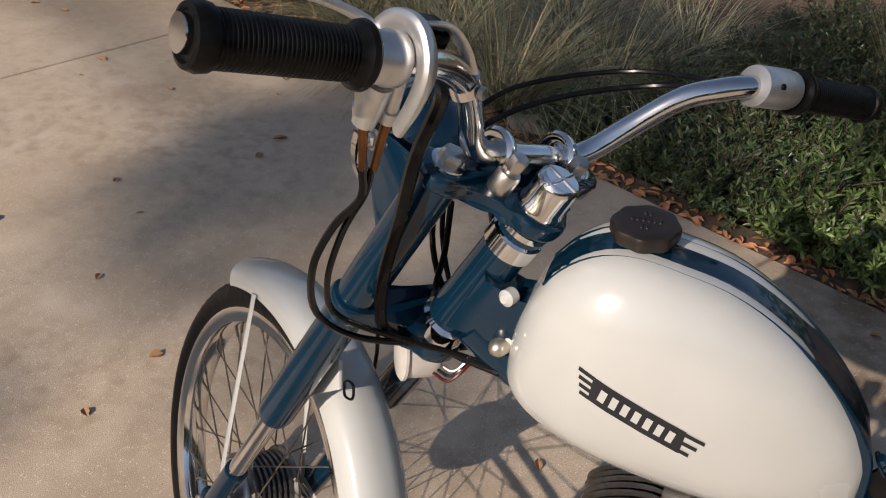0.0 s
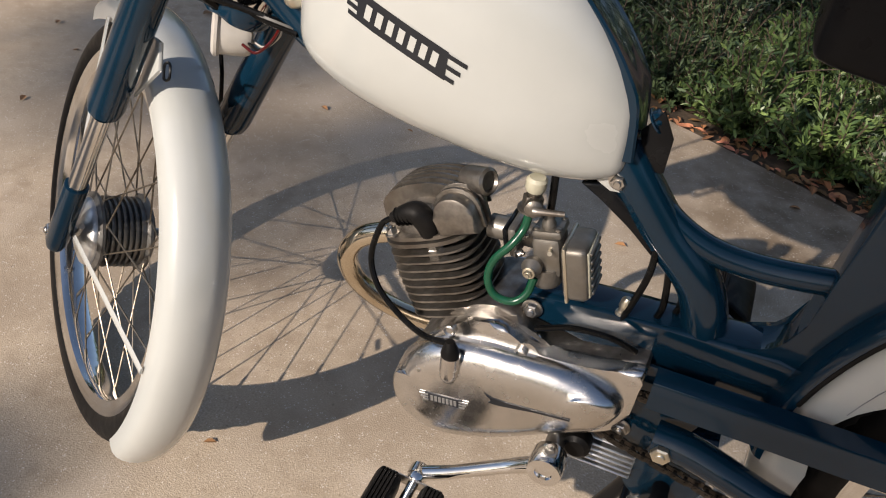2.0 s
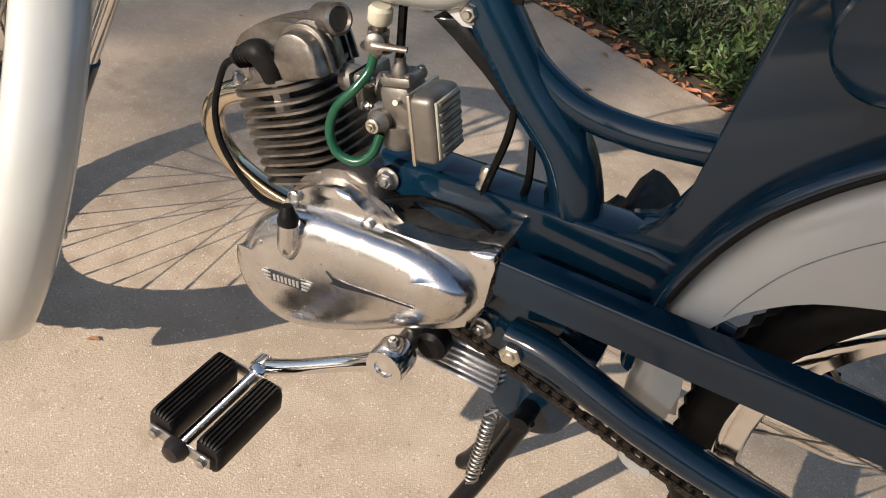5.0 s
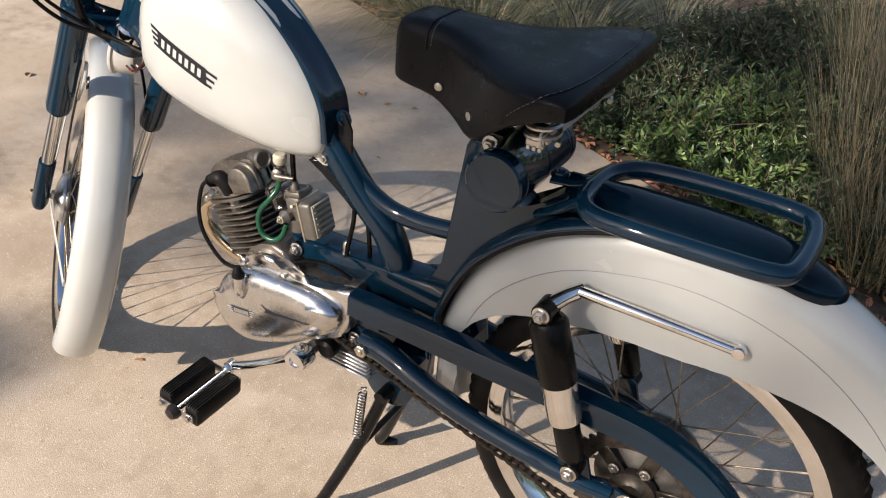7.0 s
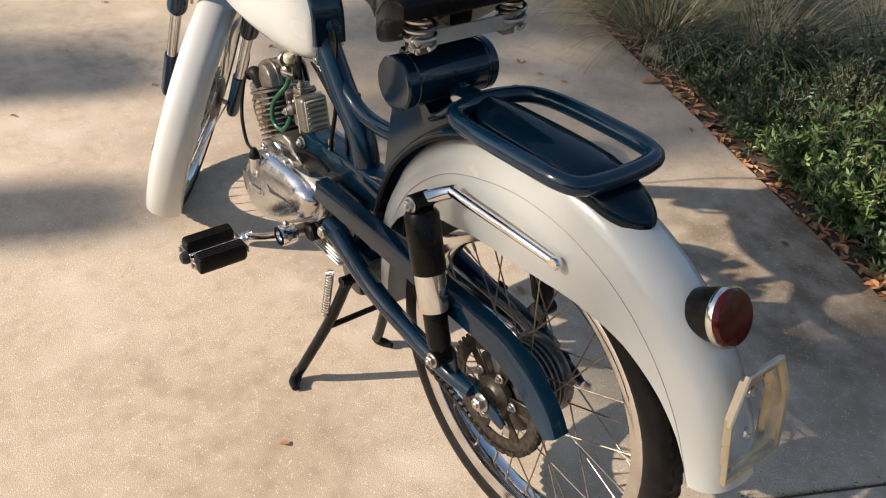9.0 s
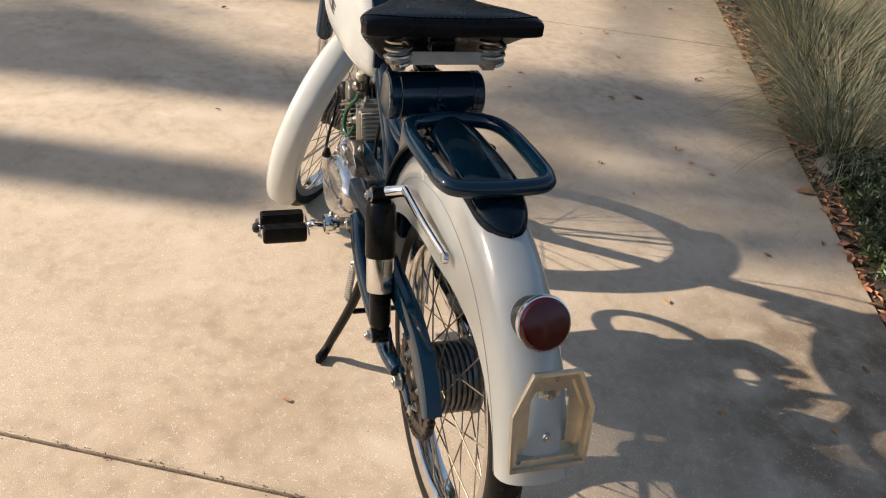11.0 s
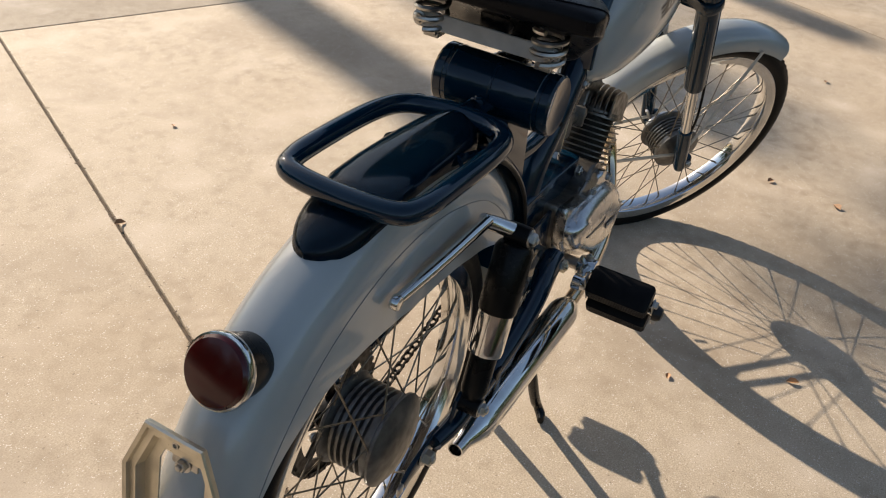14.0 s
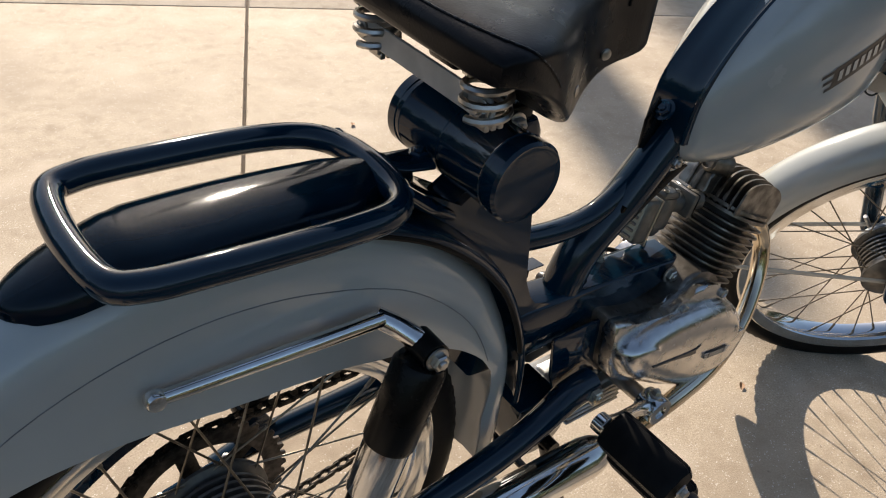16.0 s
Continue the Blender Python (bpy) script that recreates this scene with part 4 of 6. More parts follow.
for dx, dy in ((-0.011, -0.012), (0.011, -0.012), (-0.011, 0.012), (0.011, 0.012)):
    part("lid_screw", lathe([(0.0032, 0), (0.0032, 0.002), (0.0015, 0.003)], 10, along((-0.188 + dx, -0.018 + dy, 0.5715 + dx * 0.25), (-0.24, 0, 0.97))), STEEL, carb)
part("cable_boss", lathe([(0.007, 0), (0.0075, 0.006), (0.005, 0.010), (0.005, 0.016)], 14, along((-0.188, -0.024, 0.571), (-0.1, 0, 1))), ZINC, carb)
part("float_bowl", lathe([(0.006, -0.004), (0.015, 0), (0.018, 0.006), (0.018, 0.022)], 24, along((-0.178, -0.024, 0.506), (-0.2, 0, 0.98))), ZINC, carb)
part("banjo", lathe([(0.010, 0), (0.011, 0.008), (0.007, 0.014), (0.004, 0.018)], 16, at_y(-0.193, -0.036, 0.531)), ZINC, carb)
part("banjo_bolt", hexbolt((-0.193, -0.053, 0.531), (0, -1, 0), 0.0048, 0.003), BRASS, carb)
for z in (-0.011, 0.011):
    part("flange_bolt", hexbolt((-0.213, -0.034, 0.548 + z), (0.9, -0.2, 0.2), 0.0045, 0.005), STEEL, carb)
part("idle_screw", tube([(-0.180, -0.034, 0.552), (-0.178, -0.046, 0.556)], 0.0025, n=8, k=1), BRASS, carb)
fm = Matrix.Translation((-0.149, -0.024, 0.540)) @ CT
part("air_filter", box((0.028, 0.050, 0.062), fm, 0.007, 3), ZINC, carb, "ivory and grey box air filter")
part("filter_rim", box((0.004, 0.053, 0.065), fm @ Matrix.Translation((-0.009, 0, 0)), 0.0018, 2), BRASS, carb, "yellowed seam of the filter box")
part("filter_face", box((0.003, 0.042, 0.052), fm @ Matrix.Translation((0.0135, 0, 0)), 0.001, 1), IVORY, carb, "ivory filter face")
for k in range(6):
    part("filter_louvre", box((0.004, 0.036, 0.004), fm @ Matrix.Translation((0.0155, 0, -0.022 + k * 0.009)), 0.001, 1), ZINC, carb)
part("fuel_hose", tube([(-0.208, -0.035, 0.590), (-0.209, -0.040, 0.572), (-0.216, -0.050, 0.556), (-0.229, -0.056, 0.536), (-0.232, -0.059, 0.514), (-0.222, -0.060, 0.496), (-0.203, -0.058, 0.493), (-0.191, -0.053, 0.504), (-0.188, -0.046, 0.522)], 0.0044, n=10), GREEN, moped, "green fuel hose")
tap = part("fuel_tap", hexbolt((-0.207, -0.034, 0.592), (0, 0, 1), 0.0105, 0.015), CAST, moped, "plated hexagonal fuel tap under the tank")
part("tap_stem", lathe([(0.0065, 0), (0.0065, 0.012)], 14, along((-0.207, -0.034, 0.605), (0, 0, 1))), CAST, tap)
part("tap_spout", lathe([(0.0055, 0), (0.0062, 0.004), (0.0045, 0.010)], 12, along((-0.207, -0.034, 0.593), (-0.1, -0.1, -1))), CAST, tap)
part("tap_knob", lathe([(0.0085, 0), (0.009, 0.003), (0.009, 0.009), (0.006, 0.011), (0.002, 0.0115)], 18, along((-0.204, -0.040, 0.601), (0.3, -1, 0.1))), CAST, tap)
part("tap_collar", lathe([(0.009, 0), (0.0105, 0.003), (0.0105, 0.012), (0.008, 0.015)], 18, along((-0.207, -0.034, 0.614), (0, 0, 1))), IVORY, tap, "ivory plastic collar")
part("tap_lever", tube([(-0.202, -0.050, 0.602), (-0.194, -0.050, 0.603), (-0.172, -0.047, 0.606)], [0.0048, 0.0036, 0.0028], n=10, flat=0.6), CAST, tap)
part("choke_cable", tube([(-0.190, -0.024, 0.586), (-0.191, -0.024, 0.61), (-0.196, -0.020, 0.66)], 0.0040, n=8), CABLE, carb)

# pedals
AXC = Vector((-0.122, 0, 0.330))


def pedal_unit(joint, s, tilt):
    j = Vector(joint)
    ped = part("pedal", lathe([(0.009, 0), (0.011, 0.003), (0.009, 0.010), (0.0065, 0.012), (0.0065, 0.116), (0.009, 0.120)], 16, along(j, (0, s, 0))), CHROME, moped, "bicycle pedal with black ribbed rubber blocks")
    for e in (-1, 1):
        m = Matrix.Translation(j + Vector((0, s * 0.066, 0))) @ Matrix.Rotation(radians(tilt), 4, "Y") @ Matrix.Translation((e * 0.0275, 0, 0)) @ Matrix.Diagonal((1.04, 1.0, 1.3 if s < 0 else 1.6, 1))
        blk = bmesh.new()
        top = [(-0.0145, 0.007), (-0.0115, 0.0125)]
        for k in range(5):
            x0 = -0.0095 + k * 0.0042
            top += [(x0, 0.0150), (x0 + 0.0022, 0.0150), (x0 + 0.0026, 0.0128)]
        top += [(0.0115, 0.0125), (0.0145, 0.007)]
        out = top + [(-x, -z) for x, z in top]
        rgs = []
        for y, f in ((-0.048, 0.82), (-0.045, 0.97), (-0.040, 1.0), (0.040, 1.0), (0.045, 0.97), (0.048, 0.82)):
            rgs.append([blk.verts.new((x * f, y, z * f)) for x, z in out])
        bridge(blk, rgs)
        blk.faces.new(rgs[0]), blk.faces.new(rgs[-1])
        part("rubber_block", blk, RUBBER, ped, "ribbed black rubber block", m)
        part("block_nut", lathe([(0.0055, 0), (0.0055, 0.005), (0.003, 0.006)], 6, along(j + Vector((0, s * 0.120, 0)) + m.to_3x3() @ Vector((e * 0.0265, 0, 0)), (0, s, 0))), STEEL, ped)
    for y in (0.012, 0.119):
        part("end_plate", box((0.070, 0.0025, 0.014), Matrix.Translation(j + Vector((0, s * y, 0))) @ Matrix.Rotation(radians(tilt), 4, "Y"), 0.001), STEEL, ped)
    part("dust_cap", lathe([(0.0125, 0), (0.0125, 0.006), (0.009, 0.013), (0.003, 0.015)], 18, along(j + Vector((0, s * 0.120, 0)), (0, s, 0))), BAKELITE, ped, "tarnished dust cap")
    return ped


for s, joint, tilt in ((-1, (-0.259, -0.116, 0.247), 4), (1, (0.004, 0.124, 0.386), -58)):
    j = Vector(joint)
    inner = Vector((AXC.x, s * 0.100, AXC.z))
    jj = j - Vector((0, s * 0.004, 0))
    d = (jj - inner)
    crank = part("crank_arm", tube([inner + d * 0.06, inner + d * 0.3 + Vector((0, -s * 0.004, -0.004)), inner + d * 0.7 + Vector((0, 0, -0.002)), jj], [0.0105, 0.0085, 0.0078, 0.0095], n=14), CHROME, moped, "chromed cottered crank arm")
    part("crank_boss", lathe([(0.008, -0.016), (0.0185, -0.015), (0.0195, -0.012), (0.0195, 0.012), (0.0185, 0.015), (0.010, 0.015), (0.009, 0.012), (0.002, 0.012)], 26, along(inner, (0, s, 0))), CHROME, crank)
    part("cotter_pin", hexbolt(inner + Vector((0, 0, 0.018)), (-0.2, 0, 1), 0.006, 0.006), STEEL, crank)
    part("crank_eye", lathe([(0.006, -0.008), (0.0125, -0.007), (0.0125, 0.007), (0.006, 0.008)], 20, along(jj, (0, s, 0))), CHROME, crank)
    pedal_unit(joint, s, tilt)
part("pedal_axle", lathe([(0.011, -0.1), (0.011, 0.1)], 18, Matrix.Translation(AXC) @ YM), STEEL, moped)

# engine plates and stand
for s in (-1, 1):
    part("engine_plate", prism([(-0.085, 0.455), (0.02, 0.455), (0.012, 0.395), (-0.005, 0.352), (-0.03, 0.338), (-0.075, 0.345), (-0.10, 0.372)], s * 0.036 - 0.0025, s * 0.036 + 0.0025, 0.001), BLUE, moped, "petrol blue engine plate")
    part("plate_bolt", hexbolt((-0.062, s * 0.040, 0.360), (0, s, 0), 0.0085, 0.007), STEEL, moped)
    part("mount_bolt", hexbolt((-0.186, s * 0.026, 0.467), (0, s, 0), 0.0085, 0.007), STEEL, moped)
bm = bmesh.new()
half = [(0.045 * math.cos(a) + 0.018, 0.298 - 0.045 * math.sin(a)) for a in (math.pi * k / 14 for k in range(15))]
part("stand_bracket", prism([(-0.022, 0.345)] + [(x - 0.020, z - 0.006) for x, z in half[::-1]] + [(0.045, 0.345)], -0.032, 0.032, 0.004), BLUE, moped, "petrol blue stand bracket")
stand = part("centre_stand", tube([(0.002, -0.062, 0.284), (0.002, 0.062, 0.284)], 0.010, n=14), CHARCOAL, moped, "black centre stand, down on the concrete")
for s in (-1, 1):
    y = -0.014 + s * 0.092
    part("stand_leg", tube([(0.004, s * 0.050, 0.284), (-0.026, s * 0.066 - 0.004, 0.18), (-0.070, y * 0.96, 0.055), (-0.086, y, 0.022)], [0.0105, 0.0105, 0.010, 0.0098], n=12), CHARCOAL, stand)
    part("foot", tube([(-0.083, y, 0.030), (-0.086, y + s * 0.006, 0.013), (-0.076, y + s * 0.016, 0.0085), (-0.060, y + s * 0.022, 0.010)], [0.0098, 0.011, 0.0115, 0.0075], n=10, flat=0.8), CHARCOAL, stand)
part("stand_tie", tube([(-0.028, -0.064, 0.165), (-0.028, 0.064, 0.165)], 0.006, n=10), CHARCOAL, stand)
sp = bmesh.new()
hel = []
p0, p1 = Vector((-0.024, -0.068, 0.297)), Vector((-0.026, -0.080, 0.196))
dv = (p1 - p0).normalized()
e1 = dv.orthogonal().normalized()
e2 = dv.cross(e1)
for k in range(15 * 10 + 1):
    f = k / 150
    a = 2 * math.pi * k / 10
    hel.append(p0.lerp(p1, 0.08 + 0.84 * f) + (e1 * math.cos(a) + e2 * math.sin(a)) * 0.0066)
add_tube(sp, hel, 0.0014, n=5, k=1)
for p, q in ((p0, hel[0]), (p1, hel[-1])):
    add_tube(sp, [p + e1 * 0.004, p - e1 * 0.005, q], 0.0014, n=5, k=3)
part("stand_spring", sp, STEEL, stand, "bare steel return spring")

# ---- carrier, tool box, lamp, plate frame ----
rack_loop = [(0.262, -0.042, 0.729), (0.257, 0.0, 0.730), (0.262, 0.042, 0.729), (0.284, 0.068, 0.731), (0.335, 0.077, 0.735), (0.43, 0.077, 0.739), (0.478, 0.073, 0.740), (0.499, 0.057, 0.740), (0.505, 0.0, 0.740), (0.499, -0.057, 0.740), (0.478, -0.073, 0.740), (0.43, -0.077, 0.739), (0.335, -0.077, 0.735), (0.284, -0.068, 0.731)]
rack = part("carrier", tube(rack_loop, 0.0118, n=14, k=5, closed=True), BLUE, moped, "petrol blue tubular luggage carrier")
bm = bmesh.new()
rows = []
for i in range(41):
    f = 1 - (1 - i / 40) ** 1.4
    x = 0.225 + f * 0.333
    r_axle = interp(R_OUT, math.degrees(math.atan2(0.36, x - AXLE.x))) + 0.003
    zc = AXLE.z + math.sqrt(max(r_axle ** 2 - (x - AXLE.x) ** 2, 0.0))
    tip = 1 if f < 0.84 else math.sqrt(max(1 - ((f - 0.84) / 0.16) ** 2, 0.0004))
    lift = (max(min(0.7375, 0.7375 - (x - 0.475) * 0.30), zc + 0.004) - zc) * (0.25 + 0.75 * tip)
    w = 0.043 * min(1, 0.35 + 3.2 * f) * tip * (1 if f < 0.7 else 1 - 0.25 * (f - 0.7) / 0.3)
    ring = []
    for k in range(13):
        a = math.pi * k / 12
        y = w * math.cos(a)
        drop = (0.010 + (0.0 if f < 0.7 else 0.004)) * (0.2 + 0.8 * tip)
        ring.append(bm.verts.new((x, y, zc - drop + (lift + drop) * math.sin(a) ** 0.55)))
    rows.append(ring)
bridge(bm, rows, ring_closed=False)
bmesh.ops.solidify(bm, geom=list(bm.faces), thickness=0.002)
part("carrier_pan", bm, BLUE, rack, "domed petrol blue pan down the carrier's middle")
part("carrier_foot", tube([(0.258, 0, 0.738), (0.235, 0, 0.728), (0.205, 0, 0.724)], [0.012, 0.016, 0.018], n=14, flat=0.35, up=(0, 0, 1)), BLUE, rack)
for s in (-1, 1):
    part("carrier_stay", tube([(0.262, s * 0.05, 0.735), (0.235, s * 0.045, 0.712), (0.205, s * 0.040, 0.690)], [0.012, 0.014, 0.010], n=12, flat=0.5, up=(0, 0, 1)), BLUE, rack)
part("carrier_bolt", hexbolt((0.212, 0, 0.727), (0, 0, 1), 0.0095, 0.006), BLUE, rack)
TB = Vector((0.157, 0.003, 0.729))
canister = [(0.001, -0.0770), (0.030, -0.0775), (0.036, -0.079), (0.0385, -0.076), (0.0385, -0.066), (0.0375, -0.065), (0.0375, -0.060), (0.0385, -0.059), (0.0376, -0.0575), (0.0376, -0.002), (0.0368, -0.001), (0.0368, 0.0)]
canister += [(r, -h) for r, h in canister[-2::-1]]
part("tool_canister", lathe(canister, 44, Matrix.Translation(TB) @ YM), BLUE, moped, "dark blue cylindrical tool canister under the saddle")
lam_d = Vector((0.90, 0, 0.43)).normalized()
lc = Vector((0.679, 0.003, 0.651))
lamp = part("tail_lamp", lathe([(0.014, -0.062), (0.022, -0.056), (0.028, -0.042), (0.031, -0.02), (0.0315, -0.004)], 36, along(lc, lam_d)), PLASTIC, moped, "round tail lamp with a dark shell")
part("lamp_bezel", lathe([(0.0305, -0.008), (0.0345, -0.007), (0.0355, -0.003), (0.0345, 0.001), (0.0315, 0.0015)], 40, along(lc, lam_d)), CHROME, lamp, "bright bezel")
part("lamp_lens", lathe([(0.0325, -0.002), (0.0325, 0.003), (0.030, 0.006), (0.02, 0.0078), (0.001, 0.0085)], 40, along(lc, lam_d)), RED, lamp, "deep red lens")
# plate frame without a plate: a folded hexagonal ring
PO = [(-0.030, 0.066), (0.030, 0.066), (0.053, 0.012), (0.050, -0.068), (-0.050, -0.068), (-0.053, 0.012)]
HOLE = [(-0.020, 0.034), (0.020, 0.034), (0.025, 0.022), (0.025, -0.040), (-0.025, -0.040), (-0.025, 0.022)]
pc = Vector((0.741, 0.004, 0.556))
pn = Vector((0.985, 0, 0.17)).normalized()
pm = Matrix.Translation(pc) @ Matrix(((0, -pn.z, pn.x), (1, 0, 0), (0, pn.x, pn.z))).to_4x4()


def plate_ring(levels):
    bm = bmesh.new()
    rows = []
    for level in levels:
        if level:
            rows.append([bm.verts.new((x * level[0], y * level[0], level[1])) for x, y in PO])
        else:
            rows += [[bm.verts.new((x, y, h)) for x, y in HOLE] for h in (-0.009, -0.011)]
    bridge(bm, rows, True)
    return bm


bracket = part("plate_frame", plate_ring([(1.0, -0.001), (1.02, 0.004), (1.0, 0.006), (0.93, 0.005), (0.92, 0.001), (0.80, 0.001), (0.77, -0.009), None, (0.78, -0.011), (0.82, -0.001), (0.9, -0.001)]), BRASS, moped, "empty gold-plated number plate frame", pm, sharp=20)
for x, y in ((0, 0.055), (-0.038, -0.056), (0.038, -0.056)):
    part("hole_rim", lathe([(0.0035, 0.001), (0.0035, 0.0022), (0.0022, 0.0024), (0.0018, 0.001)], 12, Matrix.Translation((x, y, 0))), STEEL, bracket)
for y in (-0.036, 0.032):
    part("bracket_tab", box((0.028, 0.018, 0.003), Matrix.Translation((0, y, -0.0128)), 0.001), STEEL, bracket)
    part("tab_bolt", hexbolt((0, y * 0.86, -0.0112), (0, 0, 1), 0.006, 0.005), STEEL, bracket)
part("bracket_arm", tube([(0, -0.036, -0.012), (0, -0.036, -0.04)], 0.006, n=8), STEEL, bracket)
# pinstripe on the mudguard's flanks
for s in (-1, 1):
    line = []
    for i in range(40):
        a = radians(19.5 + i * 133.5 / 39)
        r = interp([(18, 0.326), (60, 0.327), (105, 0.3225), (120, 0.3255), (141, 0.321), (153, 0.312)], math.degrees(a))
        line.append((AXLE.x + r * math.cos(a), s * 0.0466, AXLE.z + r * math.sin(a)))
    part("pinstripe", tube(line, 0.00055, n=5, k=1), STRIPE, rear_fender, "fine grey pinstripe", Matrix.Translation(-AXLE))

# ---- saddle fittings ----
part("seat_post", lathe([(0.0125, 0), (0.0125, 0.08)], 18, along((0.104, 0, 0.735), (0.08, 0, 1))), CHROME, saddle, "chromed seat post")
part("seat_clamp", box((0.04, 0.036, 0.022), Matrix.Translation((0.118, 0, 0.752)), 0.005), CHARCOAL, saddle)
for s in (-1, 1):
    part("clamp_bolt", hexbolt((0.122, s * 0.020, 0.748), (0, s, 0), 0.0085, 0.007), STEEL, saddle)
    sp = bmesh.new()
    hel = []
    c = Vector((0.211, s * 0.075, 0.804))
    for k in range(3 * 16 + 1):
        a = 2 * math.pi * k / 16
        hel.append(c + Vector((0.0185 * math.cos(a), 0.0185 * math.sin(a), 0.036 * k / 48)))
    add_tube(sp, hel, 0.0034, n=7, k=1)
    part("coil_spring", sp, STEEL, saddle, "bright coil spring")
    part("spring_foot", box((0.024, 0.018, 0.012), Matrix.Translation((0.205, s * 0.072, 0.800)), 0.002, 1), STEEL, saddle)
    for dx in (-0.007, 0.0, 0.007):
        part("foot_prong", box((0.005, 0.020, 0.006), Matrix.Translation((0.205 + dx, s * 0.072, 0.794)), 0.0008, 1), STEEL, saddle)
    part("seat_wire", tube([(0.20, s * 0.085, 0.842), (0.15, s * 0.06, 0.83), (0.06, s * 0.025, 0.81), (0.02, s * 0.02, 0.815)], 0.0035, n=8), STEEL, saddle)
    part("rivet", lathe([(0.0055, 0), (0.005, 0.0015), (0.002, 0.0026)], 14, along((0.060, s * 0.0515, 0.816), (0.15, s, 0))), STEEL, saddle, "bright skirt rivet")
    part("rivet", lathe([(0.0055, 0), (0.005, 0.0015), (0.002, 0.0026)], 14, along((0.118, s * 0.0775, 0.805), (-0.5, s, 0))), STEEL, saddle, "bright skirt rivet")
strap = bmesh.new()
outline = [(0.084 * math.copysign(1, math.cos(a)) + 0.010 * math.cos(a), 0.010 * math.sin(a)) for a in (2 * math.pi * (k + 0.5) / 20 for k in range(20))]
fr = [strap.verts.new((0.0015, y, z)) for y, z in outline]
bk = [strap.verts.new((-0.0015, y, z)) for y, z in outline]
fa, fb = strap.faces.new(fr), strap.faces.new(bk)
bridge(strap, [fr, bk])
bmesh.ops.bevel(strap, geom=list(fa.edges), offset=0.0007, segments=1, profile=0.5, affect="EDGES")
part("spring_bar", strap, WHITEBAR, saddle, "pale flat steel strap under the saddle", Matrix.Translation((0.217, -0.002, 0.812)) @ Matrix.Rotation(radians(-8), 4, "Y"))
for s in (-1, 1):
    part("bar_bolt", hexbolt((0.2190, -0.002 + s * 0.084, 0.812), (1, 0, 0.1), 0.0060, 0.004), STEEL, saddle)
part("spring_block", box((0.046, 0.040, 0.030), Matrix.Translation((0.176, 0.0, 0.826)), 0.005), CHARCOAL, saddle)
seam = [(p.x, p.y, p.z + 0.0005) for p in smooth_path([seat_ring(0.035)[k] for k in range(0, 25)], 2)]
part("seam", tube(seam, 0.0016, n=6, k=1), LEATHER, saddle)

# stitched seam round the cushion's rear
flank = [(0.186, 0.125, 0.843), (0.196, 0.130, 0.853), (0.212, 0.134, 0.867), (0.230, 0.132, 0.879), (0.243, 0.114, 0.884), (0.250, 0.075, 0.885), (0.252, 0.03, 0.885)]
cushion = bmesh.new()
cushion.from_mesh(saddle.data)
skin = BVHTree.FromBMesh(cushion)
cushion.free()
sewn = []
for p in smooth_path([(x, -y, z) for x, y, z in flank] + [(x, y, z) for x, y, z in flank[::-1]], 6):
    place, normal, _, _ = skin.find_nearest(p)
    sewn.append((place, normal))
part("rear_seam", tube([p + n * 0.0003 for p, n in sewn], 0.0011, n=6, k=1), LEATHER, saddle)
far, seam_stitch = 0.0, None
for (p, n), (q, _) in zip(sewn[:-1], sewn[1:]):
    far += (q - p).length
    if far > 0.0065 and (q - p).length > 1e-5:
        far = 0.0
        m = along(p + n * 0.0012, q - p)
        if seam_stitch is None:
            seam_stitch = part("seam_stitch", box((0.0011, 0.0011, 0.0036), Matrix(), 0.0003, 1), STITCH, saddle, "pale thread stitch", m)
        else:
            again(seam_stitch, saddle, m)

# stitches beside the nose seam
ring = smooth_path(seat_ring(0.042)[1:24], 2)
stitch = None
for i in range(1, len(ring) - 1, 2):
    m = along(ring[i] + (ring[i] - Vector((0.042, 0, 0.835))).normalized() * 0.0004, ring[i + 1] - ring[i - 1])
    if stitch is None:
        stitch = part("stitch", box((0.0010, 0.0010, 0.0030), Matrix(), 0.0003, 1), STITCH, saddle, "pale thread stitch", m)
    else:
        again(stitch, saddle, m)


# ---- tank fittings ----
def tank_point(x, z, s):
    """The tank's flank at (x, z), on the side s."""
    t, b, w = interp(T_TOP, x), interp(T_BOT, x), interp(T_WID, x)
    lo, hi = -1.0, 1.0
    for _ in range(40):
        q = (lo + hi) / 2
        zz = (t + b) / 2 - 0.016 * (1 - abs(q)) + (t - b) / 2 * math.copysign(abs(q) ** (0.64 if q > 0 else 0.8), q) + (BULGE * (t - b) * math.sin(math.pi * math.sqrt(1 - q * q)) if q > 0 else 0)
        lo, hi = (q, hi) if zz < z else (lo, q)
    c = math.sqrt(max(1 - q * q, 0))
    return Vector((x, s * w * c ** 0.8, z))


BADGE, BD, BU = Vector((-0.3375, 0, 0.7535)), Vector((0.925, 0, -0.38)), Vector((0.38, 0, 0.925))


def flank_patch(u0, u1, v0, v1, s, skew=0.0, lift=0.0006, n=10):
    bm = bmesh.new()
    rows = []
    for i in range(n + 1):
        row = []
        for v in (v0, (v0 + v1) / 2, v1):
            u = u0 + (u1 - u0) * i / n + skew * v
            p = BADGE + BD * u + BU * v
            q = tank_point(p.x, p.z, s)
            e = 0.002
            n1 = (tank_point(p.x + e, p.z, s) - q).cross(tank_point(p.x, p.z + e, s) - q).normalized()
            if n1.y * s < 0:
                n1 = -n1
            row.append(bm.verts.new(q + n1 * lift))
        rows.append(row)
    bridge(bm, rows, ring_closed=False)
    return bm


